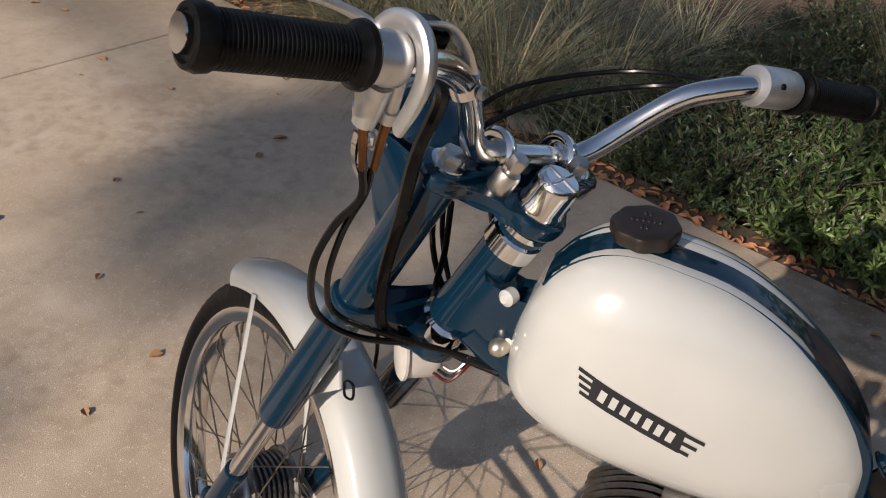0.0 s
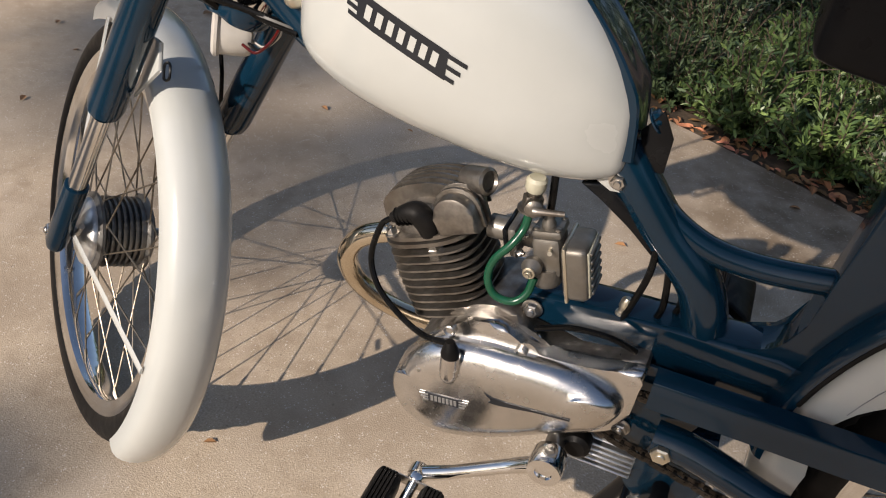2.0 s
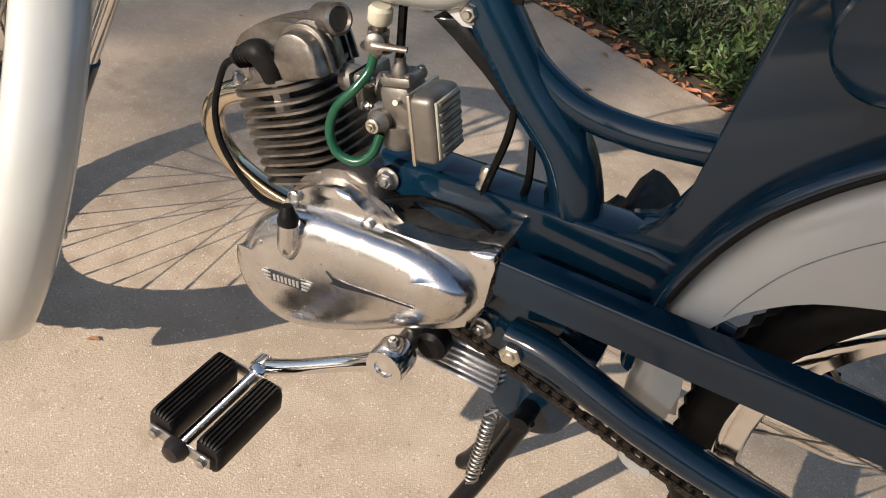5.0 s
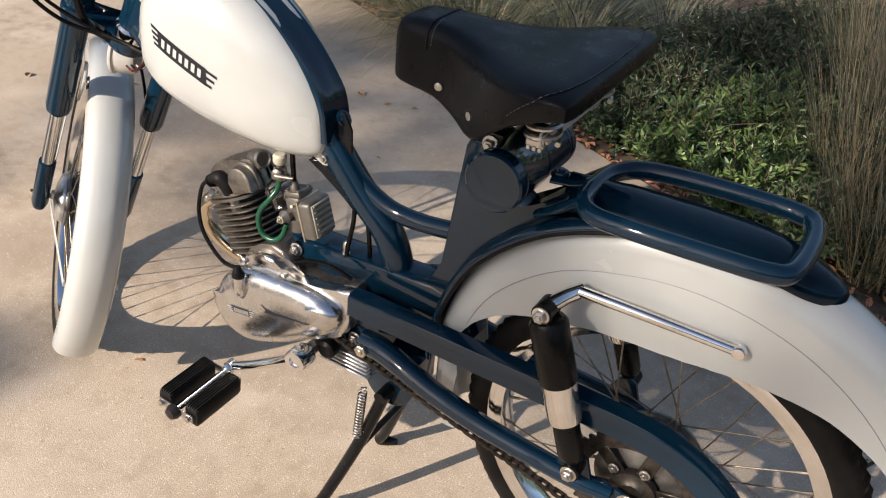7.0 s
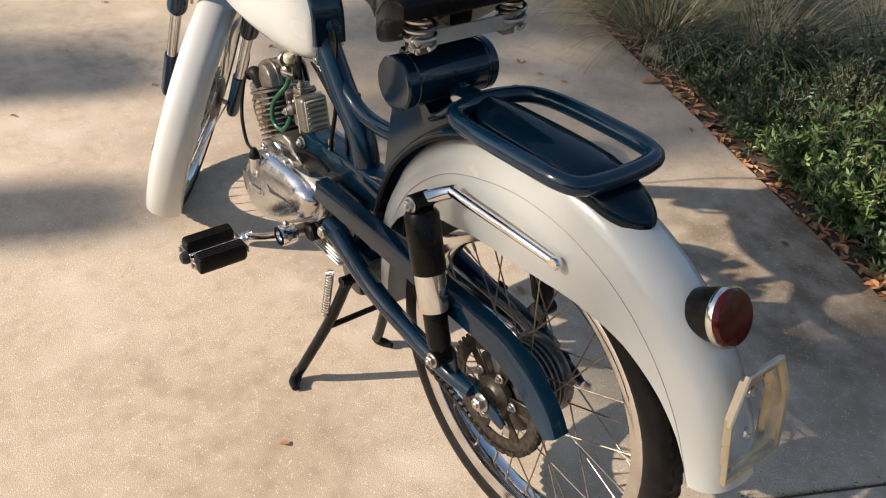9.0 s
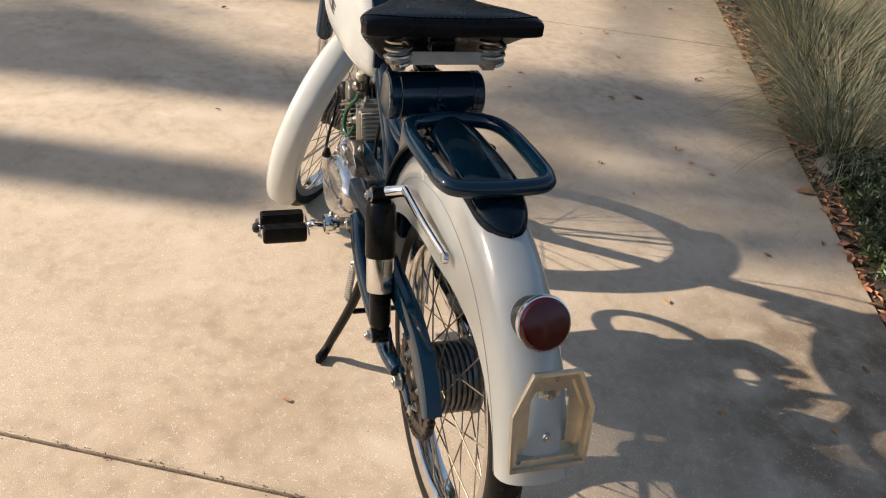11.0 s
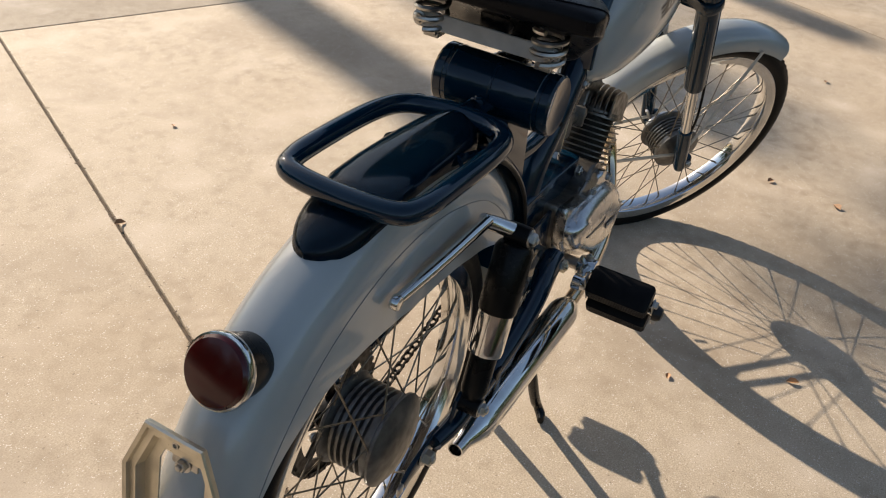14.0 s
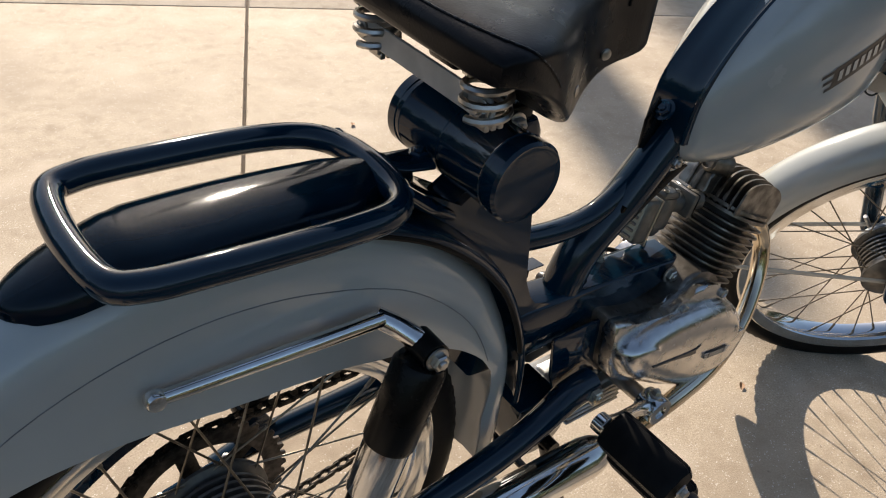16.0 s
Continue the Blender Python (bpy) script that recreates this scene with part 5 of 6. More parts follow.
for s in (-1, 1):
    emblem = part("emblem", flank_patch(-0.046, 0.046, -0.0125, 0.0125, s, -0.35), DECAL, tank, "black winged emblem with cream bars")
    for e in (-1, 1):
        for k in range(3 if e > 0 else 4):
            v = (0.0095 - k * 0.0095) if e > 0 else (0.0105 - k * 0.007)
            ln = (0.020 - 0.005 * k) if e > 0 else (0.016 - 0.002 * k)
            u0 = 0.045 * e
            part("wing_bar", flank_patch(min(u0, u0 + e * ln), max(u0, u0 + e * ln), v - 0.002, v + 0.002, s, -0.35, 0.0007, 4), DECAL, emblem)
    for k in range(7):
        u = -0.034 + k * 0.0113
        part("cream_bar", flank_patch(u - 0.0032, u + 0.0032, -0.0062, 0.0062, s, -0.2, 0.0012, 2), WHITE, emblem)
cn = Vector((-0.06, 0.0, 1)).normalized()
cb = Vector((-0.368, 0.006, 0.8765))
bm = bmesh.new()
lob = []
for r, h in ((0.018, 0.0), (0.028, 0.001), (0.0295, 0.004), (0.0295, 0.012), (0.0285, 0.0145), (0.025, 0.0160), (0.020, 0.0162)):
    ring = []
    for k in range(72):
        a = 2 * math.pi * k / 72
        rr2 = r * (1 + (0.035 * math.cos(8 * a) if r > 0.027 else 0))
        ring.append(bm.verts.new((rr2 * math.cos(a), rr2 * math.sin(a), h)))
    lob.append(ring)
bridge(bm, lob)
bm.faces.new(lob[0]), bm.faces.new(lob[-1])
cap = part("filler_cap", bm, BAKELITE, tank, "lobed dark brown plastic filler cap", along(cb, cn))
for k, (x, y, wd) in enumerate(((0.012, 0, 0.010), (0.0, 0, 0.026), (-0.012, 0, 0.012))):
    n_bars = int(wd / 0.0042)
    for q in range(n_bars):
        part("raised_bar", box((0.0058, 0.0026, 0.0022), Matrix.Translation((x * 0.95, (q - (n_bars - 1) / 2) * 0.0048, 0.0166)), 0.0005, 1), BAKELITE, cap)
for s in (-1, 1):
    part("rear_lug", prism([(-0.155, 0.652), (-0.130, 0.664), (-0.118, 0.648), (-0.124, 0.630), (-0.140, 0.628), (-0.164, 0.640)], s * 0.018 - 0.0015, s * 0.018 + 0.0015, 0.0007), WHITE, tank)
    part("rear_screw", hexbolt((-0.134, s * 0.0195, 0.642), (0, s, 0), 0.0075, 0.006), STEEL, tank)
    part("front_lug", box((0.022, 0.010, 0.016), Matrix.Translation((-0.466, s * 0.014, 0.735)) @ Matrix.Rotation(radians(35), 4, "Y"), 0.004), WHITE, tank)
part("front_nut", lathe([(0.0095, 0), (0.0095, 0.010), (0.006, 0.015), (0.002, 0.017)], 16, along((-0.474, -0.016, 0.733), (-0.4, -0.9, 0.1))), BRASS, tank, "brass acorn nut")
part("lower_nut", lathe([(0.0085, 0), (0.0085, 0.010), (0.004, 0.014)], 16, along((-0.472, -0.012, 0.792), (-0.4, -0.9, 0.1))), WHITE, tank)
part("hook_plate", prism([(-0.128, 0.690), (-0.112, 0.715), (-0.098, 0.690), (-0.098, 0.655), (-0.112, 0.652), (-0.122, 0.668)], -0.008, -0.004, 0.001), CHARCOAL, tank)
part("spine_bolt", hexbolt((-0.118, 0.0, 0.700), (0.75, 0, 0.65), 0.0095, 0.006), BLUE, tank)

# ---- head, yokes, bars: all in the steered frame unless fixed to the frame ----
M0 = Matrix.Translation(HEAD) @ Matrix.Rotation(RAKE, 4, "Y")
part("head_cup", lathe([(0.024, -0.056), (0.0265, -0.054), (0.0265, -0.036), (0.0235, -0.033), (0.0235, -0.028), (0.026, -0.026), (0.026, -0.020), (0.018, -0.018)], 30, M0), CHROME, moped, "chromed steering head cup")
part("head_gusset", prism([(-0.500, 0.815), (-0.468, 0.785), (-0.430, 0.800), (-0.43, 0.75), (-0.475, 0.728), (-0.535, 0.735)], -0.018, 0.018, 0.006), BLUE, moped, "petrol blue head gusset")
part("front_strut", tube([(-0.51, 0, 0.735), (-0.45, 0, 0.685), (-0.36, 0, 0.66)], [0.022, 0.018, 0.014], n=14), BLUE, moped)
part("lower_head_cup", lathe([(0.026, -0.195), (0.028, -0.19), (0.028, -0.172), (0.024, -0.168)], 26, M0), CHROME, moped)


def yoke(z, t, reach):
    """A clamp plate from the stem out to both fork legs."""
    bm = bmesh.new()
    out = []
    for x, y in ((0.030, 0), (0.022, 0.022), (0.0, 0.034), (-0.020, 0.058), (-0.028, 0.098), (-0.048, 0.106), (-0.069, 0.098), (-0.072, 0.080), (-0.062, 0.055), (-0.056, 0.025), (-0.055, 0)):
        out.append((x, y))
    out += [(x, -y) for x, y in out[-2:0:-1]]
    pts = [(p.x, p.y) for p in smooth_path([(x, y, 0) for x, y in out], 3, True)]
    lo = [bm.verts.new((x, y, z)) for x, y in pts]
    hi = [bm.verts.new((x, y, z + t)) for x, y in pts]
    f0, f1 = bm.faces.new(lo), bm.faces.new(hi)
    bridge(bm, [lo, hi])
    bmesh.ops.bevel(bm, geom=list(f0.edges) + list(f1.edges), offset=0.005, segments=2, profile=0.5, affect="EDGES")
    return bm


part("top_yoke", yoke(-0.018, 0.017, 0), BLUE, moped, "petrol blue top yoke", FRONT)
part("bottom_yoke", yoke(-0.215, 0.024, 0), BLUE, moped, "petrol blue bottom yoke", FRONT)
part("stem_nut", lathe([(0.0225, -0.002), (0.0225, 0.004), (0.0205, 0.007), (0.0205, 0.028), (0.0195, 0.033), (0.0165, 0.036), (0.002, 0.036)], 32), CHROME, moped, "chromed slotted stem nut", FRONT)
for k in range(2):
    part("nut_rib", box((0.034, 0.0035, 0.004), Matrix.Translation((0, 0, 0.036)) @ Matrix.Rotation(radians(90 * k + 20), 4, "Z"), 0.001, 1), CHROME, moped, m=FRONT)
for s in (-1, 1):
    part("fork_cap", lathe([(0.0165, -0.003), (0.0165, 0.001), (0.0135, 0.002)], 26, Matrix.Translation((LEG_X, s * LEG_Y, 0))), CHROME, moped, m=FRONT)
    part("fork_cap_nut", lathe([(0.0125, 0.000), (0.0125, 0.011), (0.010, 0.0135), (0.002, 0.014)], 6, Matrix.Translation((LEG_X, s * LEG_Y, 0))), STEEL, moped, "hexagon fork cap nut", FRONT)
    clampb = tube([(-0.030, s * 0.038, -0.001), (-0.028, s * 0.038, 0.016), (-0.034, s * 0.038, 0.030), (-0.047, s * 0.038, 0.035), (-0.060, s * 0.038, 0.026), (-0.062, s * 0.038, 0.010), (-0.056, s * 0.038, -0.002)], 0.0068, n=10, flat=1.3)
    part("bar_clamp", clampb, CHROME, moped, "chromed handlebar clamp", FRONT)
    studb = lathe([(0.0110, -0.002), (0.0115, 0.000), (0.0115, 0.018), (0.0100, 0.021), (0.0060, 0.0215), (0.0060, 0.027)], 20, Matrix.Translation((-0.021, s * 0.038, 0)))
    add_lathe(studb, [(0.0088, 0.026), (0.0092, 0.028), (0.0092, 0.037), (0.0075, 0.039), (0.001, 0.0395)], 6, Matrix.Translation((-0.021, s * 0.038, 0)))
    part("clamp_stud", studb, STEEL, moped, m=FRONT)
    part("lamp_ear", prism([(-0.045, -0.035), (-0.062, -0.028), (-0.140, -0.054), (-0.160, -0.072), (-0.146, -0.092), (-0.05, -0.145)], s * 0.074 - 0.002, s * 0.074 + 0.002, 0.001), BLUE, moped, "petrol blue headlamp ear", FRONT)
    part("ear_bolt", hexbolt((-0.147, s * 0.076, -0.072), (0, s, 0), 0.008, 0.006), STEEL, moped, m=FRONT)
lampd = Vector((-0.90, 0, -0.30)).normalized()
hl = HL = along((-0.180, 0, -0.098), lampd)
hl = part("headlamp", lathe([(0.004, -0.072), (0.03, -0.066), (0.052, -0.045), (0.064, -0.018), (0.067, 0.0)], 40, HL), BLUE, moped, "dark blue headlamp shell with a chrome rim", FRONT)
part("headlamp_rim", lathe([(0.066, -0.006), (0.071, -0.004), (0.072, 0.004), (0.068, 0.010), (0.060, 0.012)], 44, HL), CHROME, hl)
part("headlamp_glass", lathe([(0.062, 0.008), (0.045, 0.018), (0.02, 0.022), (0.001, 0.023)], 40, HL), ALU, hl)
part("lamp_grommet", tube([(-0.175, -0.066, -0.040), (-0.190, -0.070, -0.057), (-0.175, -0.066, -0.074), (-0.160, -0.062, -0.057)], 0.0055, n=10, closed=True), RUBBER, hl)
# grips
def grip(y0, y1, s, plain_end=True):
    prof = []
    n = 30
    prof += [(0.011, 0.0), (0.0215, 0.001), (0.0225, 0.003), (0.0215, 0.007), (0.0180, 0.011)]
    for k in range(n):
        f = 0.014 + (y1 - y0 - 0.026) * k / n
        prof += [(0.0168, f), (0.0172, f + 0.0008), (0.0172, f + 0.0018), (0.0168, f + 0.0023)]
    prof += [(0.0190, y1 - y0 - 0.012), (0.0198, y1 - y0 - 0.006), (0.0180, y1 - y0), (0.0150, y1 - y0 + 0.001), (0.0135, y1 - y0 - 0.0015), (0.001, y1 - y0 - 0.001)]
    return lathe(prof, 36, Matrix.Translation((-0.0055, s * y0, 0.1345) if s < 0 else (-0.0135, s * y0, 0.1520)) @ Vector((0.055, s, 0.025)).to_track_quat("Z", "Y").to_matrix().to_4x4())


part("grip", grip(0.250, 0.366, -1), GRIP, handlebar, "black ribbed rubber grip", sharp=25)
part("grip", grip(0.232, 0.364, 1), GRIP, handlebar, "black ribbed rubber twist grip", sharp=25)
part("twist_sleeve", lathe([(0.0115, 0.0), (0.019, 0.001), (0.0195, 0.003), (0.0195, 0.044), (0.0185, 0.047), (0.0185, 0.052), (0.016, 0.053)], 32, Matrix.Translation((-0.020, 0.176, 0.147)) @ Vector((0.06, 1, 0.06)).to_track_quat("Z", "Y").to_matrix().to_4x4()), ALU, handlebar, "satin aluminium twist grip housing")
part("sleeve_screw", lathe([(0.003, 0), (0.003, 0.002)], 10, along((-0.005, 0.192, 0.161), (0.7, 0, 0.7))), CHARCOAL, handlebar)
LEFT = Matrix.Translation((0.006, 0.0, -0.0105))  # settles the controls on the bar's left end
part("lever_clamp", lathe([(0.0115, 0.0), (0.0170, 0.001), (0.0185, 0.003), (0.0185, 0.012), (0.0172, 0.014), (0.0172, 0.026), (0.0160, 0.029), (0.0115, 0.030)], 30, Matrix.Translation((-0.0145, -0.221, 0.1435)) @ Vector((0.06, -1, 0.02)).to_track_quat("Z", "Y").to_matrix().to_4x4()), ALU, handlebar, "satin aluminium lever clamp", m=LEFT)
part("lever_body", tube([(-0.046, -0.222, 0.132), (-0.034, -0.220, 0.156), (-0.014, -0.217, 0.166), (0.004, -0.214, 0.154), (0.009, -0.212, 0.130), (0.008, -0.211, 0.104)], [0.009, 0.0115, 0.0125, 0.0125, 0.0105, 0.0085], n=16, flat=0.55), ALU, handlebar, "cast aluminium lever body", m=LEFT)
part("cable_stop", tube([(-0.016, -0.224, 0.122), (-0.017, -0.222, 0.104), (-0.015, -0.220, 0.086)], [0.010, 0.0105, 0.0085], n=14), ALU, handlebar, m=LEFT)
part("body_slot", lathe([(0.0055, 0), (0.0055, 0.0012), (0.001, 0.0014)], 16, along((0.008, -0.203, 0.132), (0.75, 0.65, 0.1))), CHARCOAL, handlebar, m=LEFT)
part("clutch_lever", tube([(-0.042, -0.224, 0.142), (-0.052, -0.240, 0.146), (-0.060, -0.27, 0.148), (-0.066, -0.32, 0.147), (-0.066, -0.41, 0.143), (-0.062, -0.43, 0.142)], [0.0075, 0.006, 0.005, 0.0045, 0.0045, 0.0058], n=12, flat=0.6), ALU, handlebar, "satin aluminium clutch lever", m=LEFT)
part("switch", box((0.026, 0.032, 0.024), Matrix.Translation((-0.045, -0.188, 0.142)), 0.005), PLASTIC, handlebar, "black light switch", m=LEFT)
part("switch_band", lathe([(0.0112, -0.0065), (0.0135, -0.006), (0.0135, 0.006), (0.0112, 0.0065)], 24, along((-0.0285, -0.137, 0.103), (0.28, 0.62, -0.70))), CHROME, handlebar)
part("band_screw", lathe([(0.0052, 0), (0.0052, 0.004), (0.003, 0.005)], 12, along((-0.016, -0.132, 0.107), (0.8, 0.4, 0.3))), STEEL, handlebar)
part("switch_tab", tube([(-0.036, -0.200, 0.158), (-0.034, -0.180, 0.160), (-0.032, -0.160, 0.147), (-0.028, -0.145, 0.130)], 0.0062, n=10, flat=0.35), ALU, handlebar, m=LEFT)

# front mudguard stays, axle, brake
part("front_axle", lathe([(0.006, -0.09), (0.006, 0.09)], 14, Matrix.Translation(FA) @ YM), STEEL, moped, m=FRONT)
for s in (-1, 1):
    part("front_axle_nut", hexbolt((FA.x, s * 0.080, FA.z), (0, s, 0), 0.010, 0.010), STEEL, moped, m=FRONT)
    part("slider_lug", box((0.030, 0.018, 0.036), Matrix.Translation((FA.x, s * 0.076, FA.z)), 0.008, 3), BLUE, moped, m=FRONT)
    for a in (34, -70):
        ar = radians(a)
        e = Vector((FA.x - 0.298 * math.sin(ar), s * 0.0445 + FA.y, FA.z + 0.298 * math.cos(ar)))
        part("mudguard_stay", tube([(FA.x + 0.004, s * 0.064, FA.z + 0.012), (FA.x - 0.05 * math.sin(ar), s * 0.062, FA.z + 0.012 + 0.05 * math.cos(ar)), e], 0.0058, n=8, flat=0.3, up=(0, 1, 0), k=4), WHITE, moped, "flat white mudguard stay", FRONT)
part("brake_plate", lathe([(0.012, 0.014), (0.03, 0.010), (0.046, 0.004), (0.049, 0.0), (0.049, -0.004)], 36, along((FA.x, -0.040, FA.z), (0, -1, 0))), ALU, moped, "aluminium brake plate", FRONT)
part("brake_arm", tube([(FA.x + 0.02, -0.058, FA.z + 0.02), (FA.x + 0.03, -0.06, FA.z + 0.05)], 0.004, n=8), STEEL, moped, m=FRONT)
for s in (-1,):
    part("mudguard_bracket", prism([(-0.058, -0.315), (-0.040, -0.305), (-0.016, -0.325), (-0.052, -0.405)], s * 0.050 - 0.003, s * 0.050 + 0.003, 0.002), WHITE, moped, "white bracket between fork and mudguard", FRONT)
for s in (-1,):
    part("bridge_ring", tube([(-0.010, s * 0.046, -0.308), (0.001, s * 0.046, -0.319), (-0.010, s * 0.046, -0.330), (-0.021, s * 0.046, -0.319)], 0.0016, n=6, closed=True), CHARCOAL, moped, m=FRONT)

# horn below the head
hd = Vector((-0.85, -0.50, 0.1))
horn = part("horn", lathe([(0.010, -0.034), (0.024, -0.032), (0.027, -0.026), (0.027, 0.0), (0.030, 0.003), (0.030, 0.006), (0.026, 0.009), (0.004, 0.010)], 34, along((-0.580, 0.004, 0.668), hd)), WHITEBAR, moped, "cream and steel horn below the steering head")
part("horn_bracket", tube([(-0.555, 0.01, 0.675), (-0.53, 0.012, 0.69), (-0.51, 0.006, 0.705)], 0.007, n=8, flat=0.4), BLUE, horn)
for k, mt in enumerate((RED, CABLE, STEEL)):
    part("terminal_wire", tube([(-0.545, -0.01 + k * 0.008, 0.664), (-0.528, -0.012 + k * 0.008, 0.660), (-0.515, -0.004 + k * 0.008, 0.672), (-0.505, 0.0, 0.69)], 0.0017, n=6), mt, horn)

# ---- control cables ----
CABLES = [
    ([(-0.570, -0.136, 0.971), (-0.573, -0.132, 0.940), (-0.598, -0.129, 0.905), (-0.617, -0.130, 0.859), (-0.626, -0.108, 0.792), (-0.606, -0.067, 0.738), (-0.549, -0.025, 0.712), (-0.480, -0.016, 0.700)], 0.0034),
    ([(-0.566, -0.128, 0.965), (-0.571, -0.129, 0.943), (-0.594, -0.121, 0.896), (-0.613, -0.112, 0.833), (-0.615, -0.089, 0.779), (-0.578, -0.042, 0.728), (-0.520, -0.020, 0.708), (-0.470, -0.012, 0.696)], 0.0030),
    ([(-0.526, -0.112, 1.045), (-0.528, -0.092, 1.030), (-0.535, -0.070, 1.000), (-0.556, -0.060, 0.944), (-0.570, -0.055, 0.878), (-0.586, -0.052, 0.804), (-0.590, -0.040, 0.735), (-0.570, -0.012, 0.700)], 0.0062),
    ([(-0.300, 0.200, 0.945), (-0.392, 0.260, 0.908), (-0.483, 0.232, 0.890), (-0.545, 0.180, 0.875), (-0.575, 0.140, 0.850), (-0.590, 0.100, 0.790), (-0.570, 0.06, 0.74), (-0.52, 0.02, 0.70)], 0.0034),
    ([(-0.290, 0.195, 0.950), (-0.420, 0.270, 0.915), (-0.530, 0.230, 0.895), (-0.575, 0.185, 0.875), (-0.600, 0.14, 0.84), (-0.640, 0.11, 0.75)], 0.0030),
    ([(-0.575, 0.085, 0.826), (-0.574, 0.080, 0.780), (-0.563, 0.070, 0.740), (-0.545, 0.050, 0.714)], 0.0030),
    ([(-0.56, 0.060, 0.83), (-0.562, 0.056, 0.77), (-0.566, 0.046, 0.735), (-0.558, 0.015, 0.712), (-0.530, -0.012, 0.702), (-0.475, -0.018, 0.696)], 0.0034),
    ([(-0.635, 0.085, 0.80), (-0.66, 0.10, 0.70), (-0.66, 0.115, 0.55), (-0.69, 0.12, 0.40), (-0.72, 0.10, 0.33)], 0.0028),
    ([(-0.085, -0.014, 0.60), (-0.082, -0.022, 0.555), (-0.090, -0.024, 0.51), (-0.098, -0.018, 0.475)], 0.0036),
    ([(-0.078, 0.006, 0.60), (-0.066, -0.008, 0.555), (-0.060, -0.010, 0.51), (-0.066, -0.004, 0.480)], 0.0036),
    ([(-0.070, 0.018, 0.60), (-0.052, 0.010, 0.555), (-0.044, 0.006, 0.51), (-0.050, 0.010, 0.480)], 0.0036),
    ([(-0.175, -0.045, 0.458), (-0.140, -0.046, 0.475), (-0.100, -0.044, 0.478), (-0.07, -0.040, 0.468)], 0.0032),
]
for pts, r in CABLES:
    part("control_cable", tube(pts, r, n=8, k=5), CABLE, moped, "black control cable")
for a, b in (((-0.565, -0.146, 1.020), (-0.570, -0.136, 0.968)), ((-0.553, -0.130, 1.011), (-0.566, -0.127, 0.962))):
    a, b = Vector(a), Vector(b)
    part("barrel_adjuster", lathe([(0.004, -0.004), (0.0075, -0.003), (0.0075, 0.006), (0.006, 0.007), (0.006, 0.034)], 14, along(a, a - b)), ALU, moped, "satin barrel adjuster")
    part("cable_ferrule", tube([a, a.lerp(b, 0.5), b], [0.0042, 0.0036, 0.003], n=10, k=3), COPPER, moped, "bronze cable ferrule")
part("cable_adjuster", lathe([(0.003, 0), (0.006, 0.002), (0.006, 0.012), (0.0045, 0.013), (0.0045, 0.02), (0.0062, 0.021), (0.0062, 0.03), (0.003, 0.034)], 12, along((-0.099, -0.017, 0.482), (0.15, -0.1, 0.98))), BRASS, moped, "plated cable adjuster")
part("tube_cover", prism([(-0.168, 0.626), (-0.145, 0.634), (-0.112, 0.612), (-0.082, 0.585), (-0.084, 0.568), (-0.117, 0.596), (-0.146, 0.615)], -0.018, 0.018, 0.002), CHARCOAL, moped, "dark sheet cover under the main tube")


# ---- garden bed ----
rng = random.Random(7)


def blade_plant(n, length, spread, droop, width, seed, lean=(0, 0)):
    r = random.Random(seed)
    vs, fs = [], []
    for _ in range(n):
        a = r.uniform(0, 2 * math.pi)
        rad = spread * math.sqrt(r.random()) * 0.45
        x0, y0 = rad * math.cos(a), rad * math.sin(a)
        out = a + r.gauss(0, 0.6)
        L = length * r.uniform(0.55, 1.1)
        dr = droop * r.uniform(0.4, 1.3)
        w = width * r.uniform(0.6, 1.2)
        px, py = -math.sin(out), math.cos(out)
        b = len(vs)
        seg = 4
        tilt = r.uniform(0.05, 0.35) + dr * 0.3
        for k in range(seg + 1):
            f = k / seg
            th = tilt + dr * f * 1.3
            if k == 0:
                x, y, z, h = x0, y0, -0.02, 0
            else:
                st = L / seg
                h += math.sin(th) * st
                z += math.cos(th) * st
                x, y = x0 + math.cos(out) * h + lean[0] * f * f, y0 + math.sin(out) * h + lean[1] * f * f
            ww = w * (1 - 0.85 * f) / 2
            vs.append((x - px * ww, y - py * ww, max(z, 0.004)))
            vs.append((x + px * ww, y + py * ww, max(z, 0.004)))
        for k in range(seg):
            i = b + 2 * k
            fs.append((i, i + 1, i + 3, i + 2))
    me = bpy.data.meshes.new("grass_tussock")
    me.from_pydata(vs, [], fs)
    me.update()
    return me


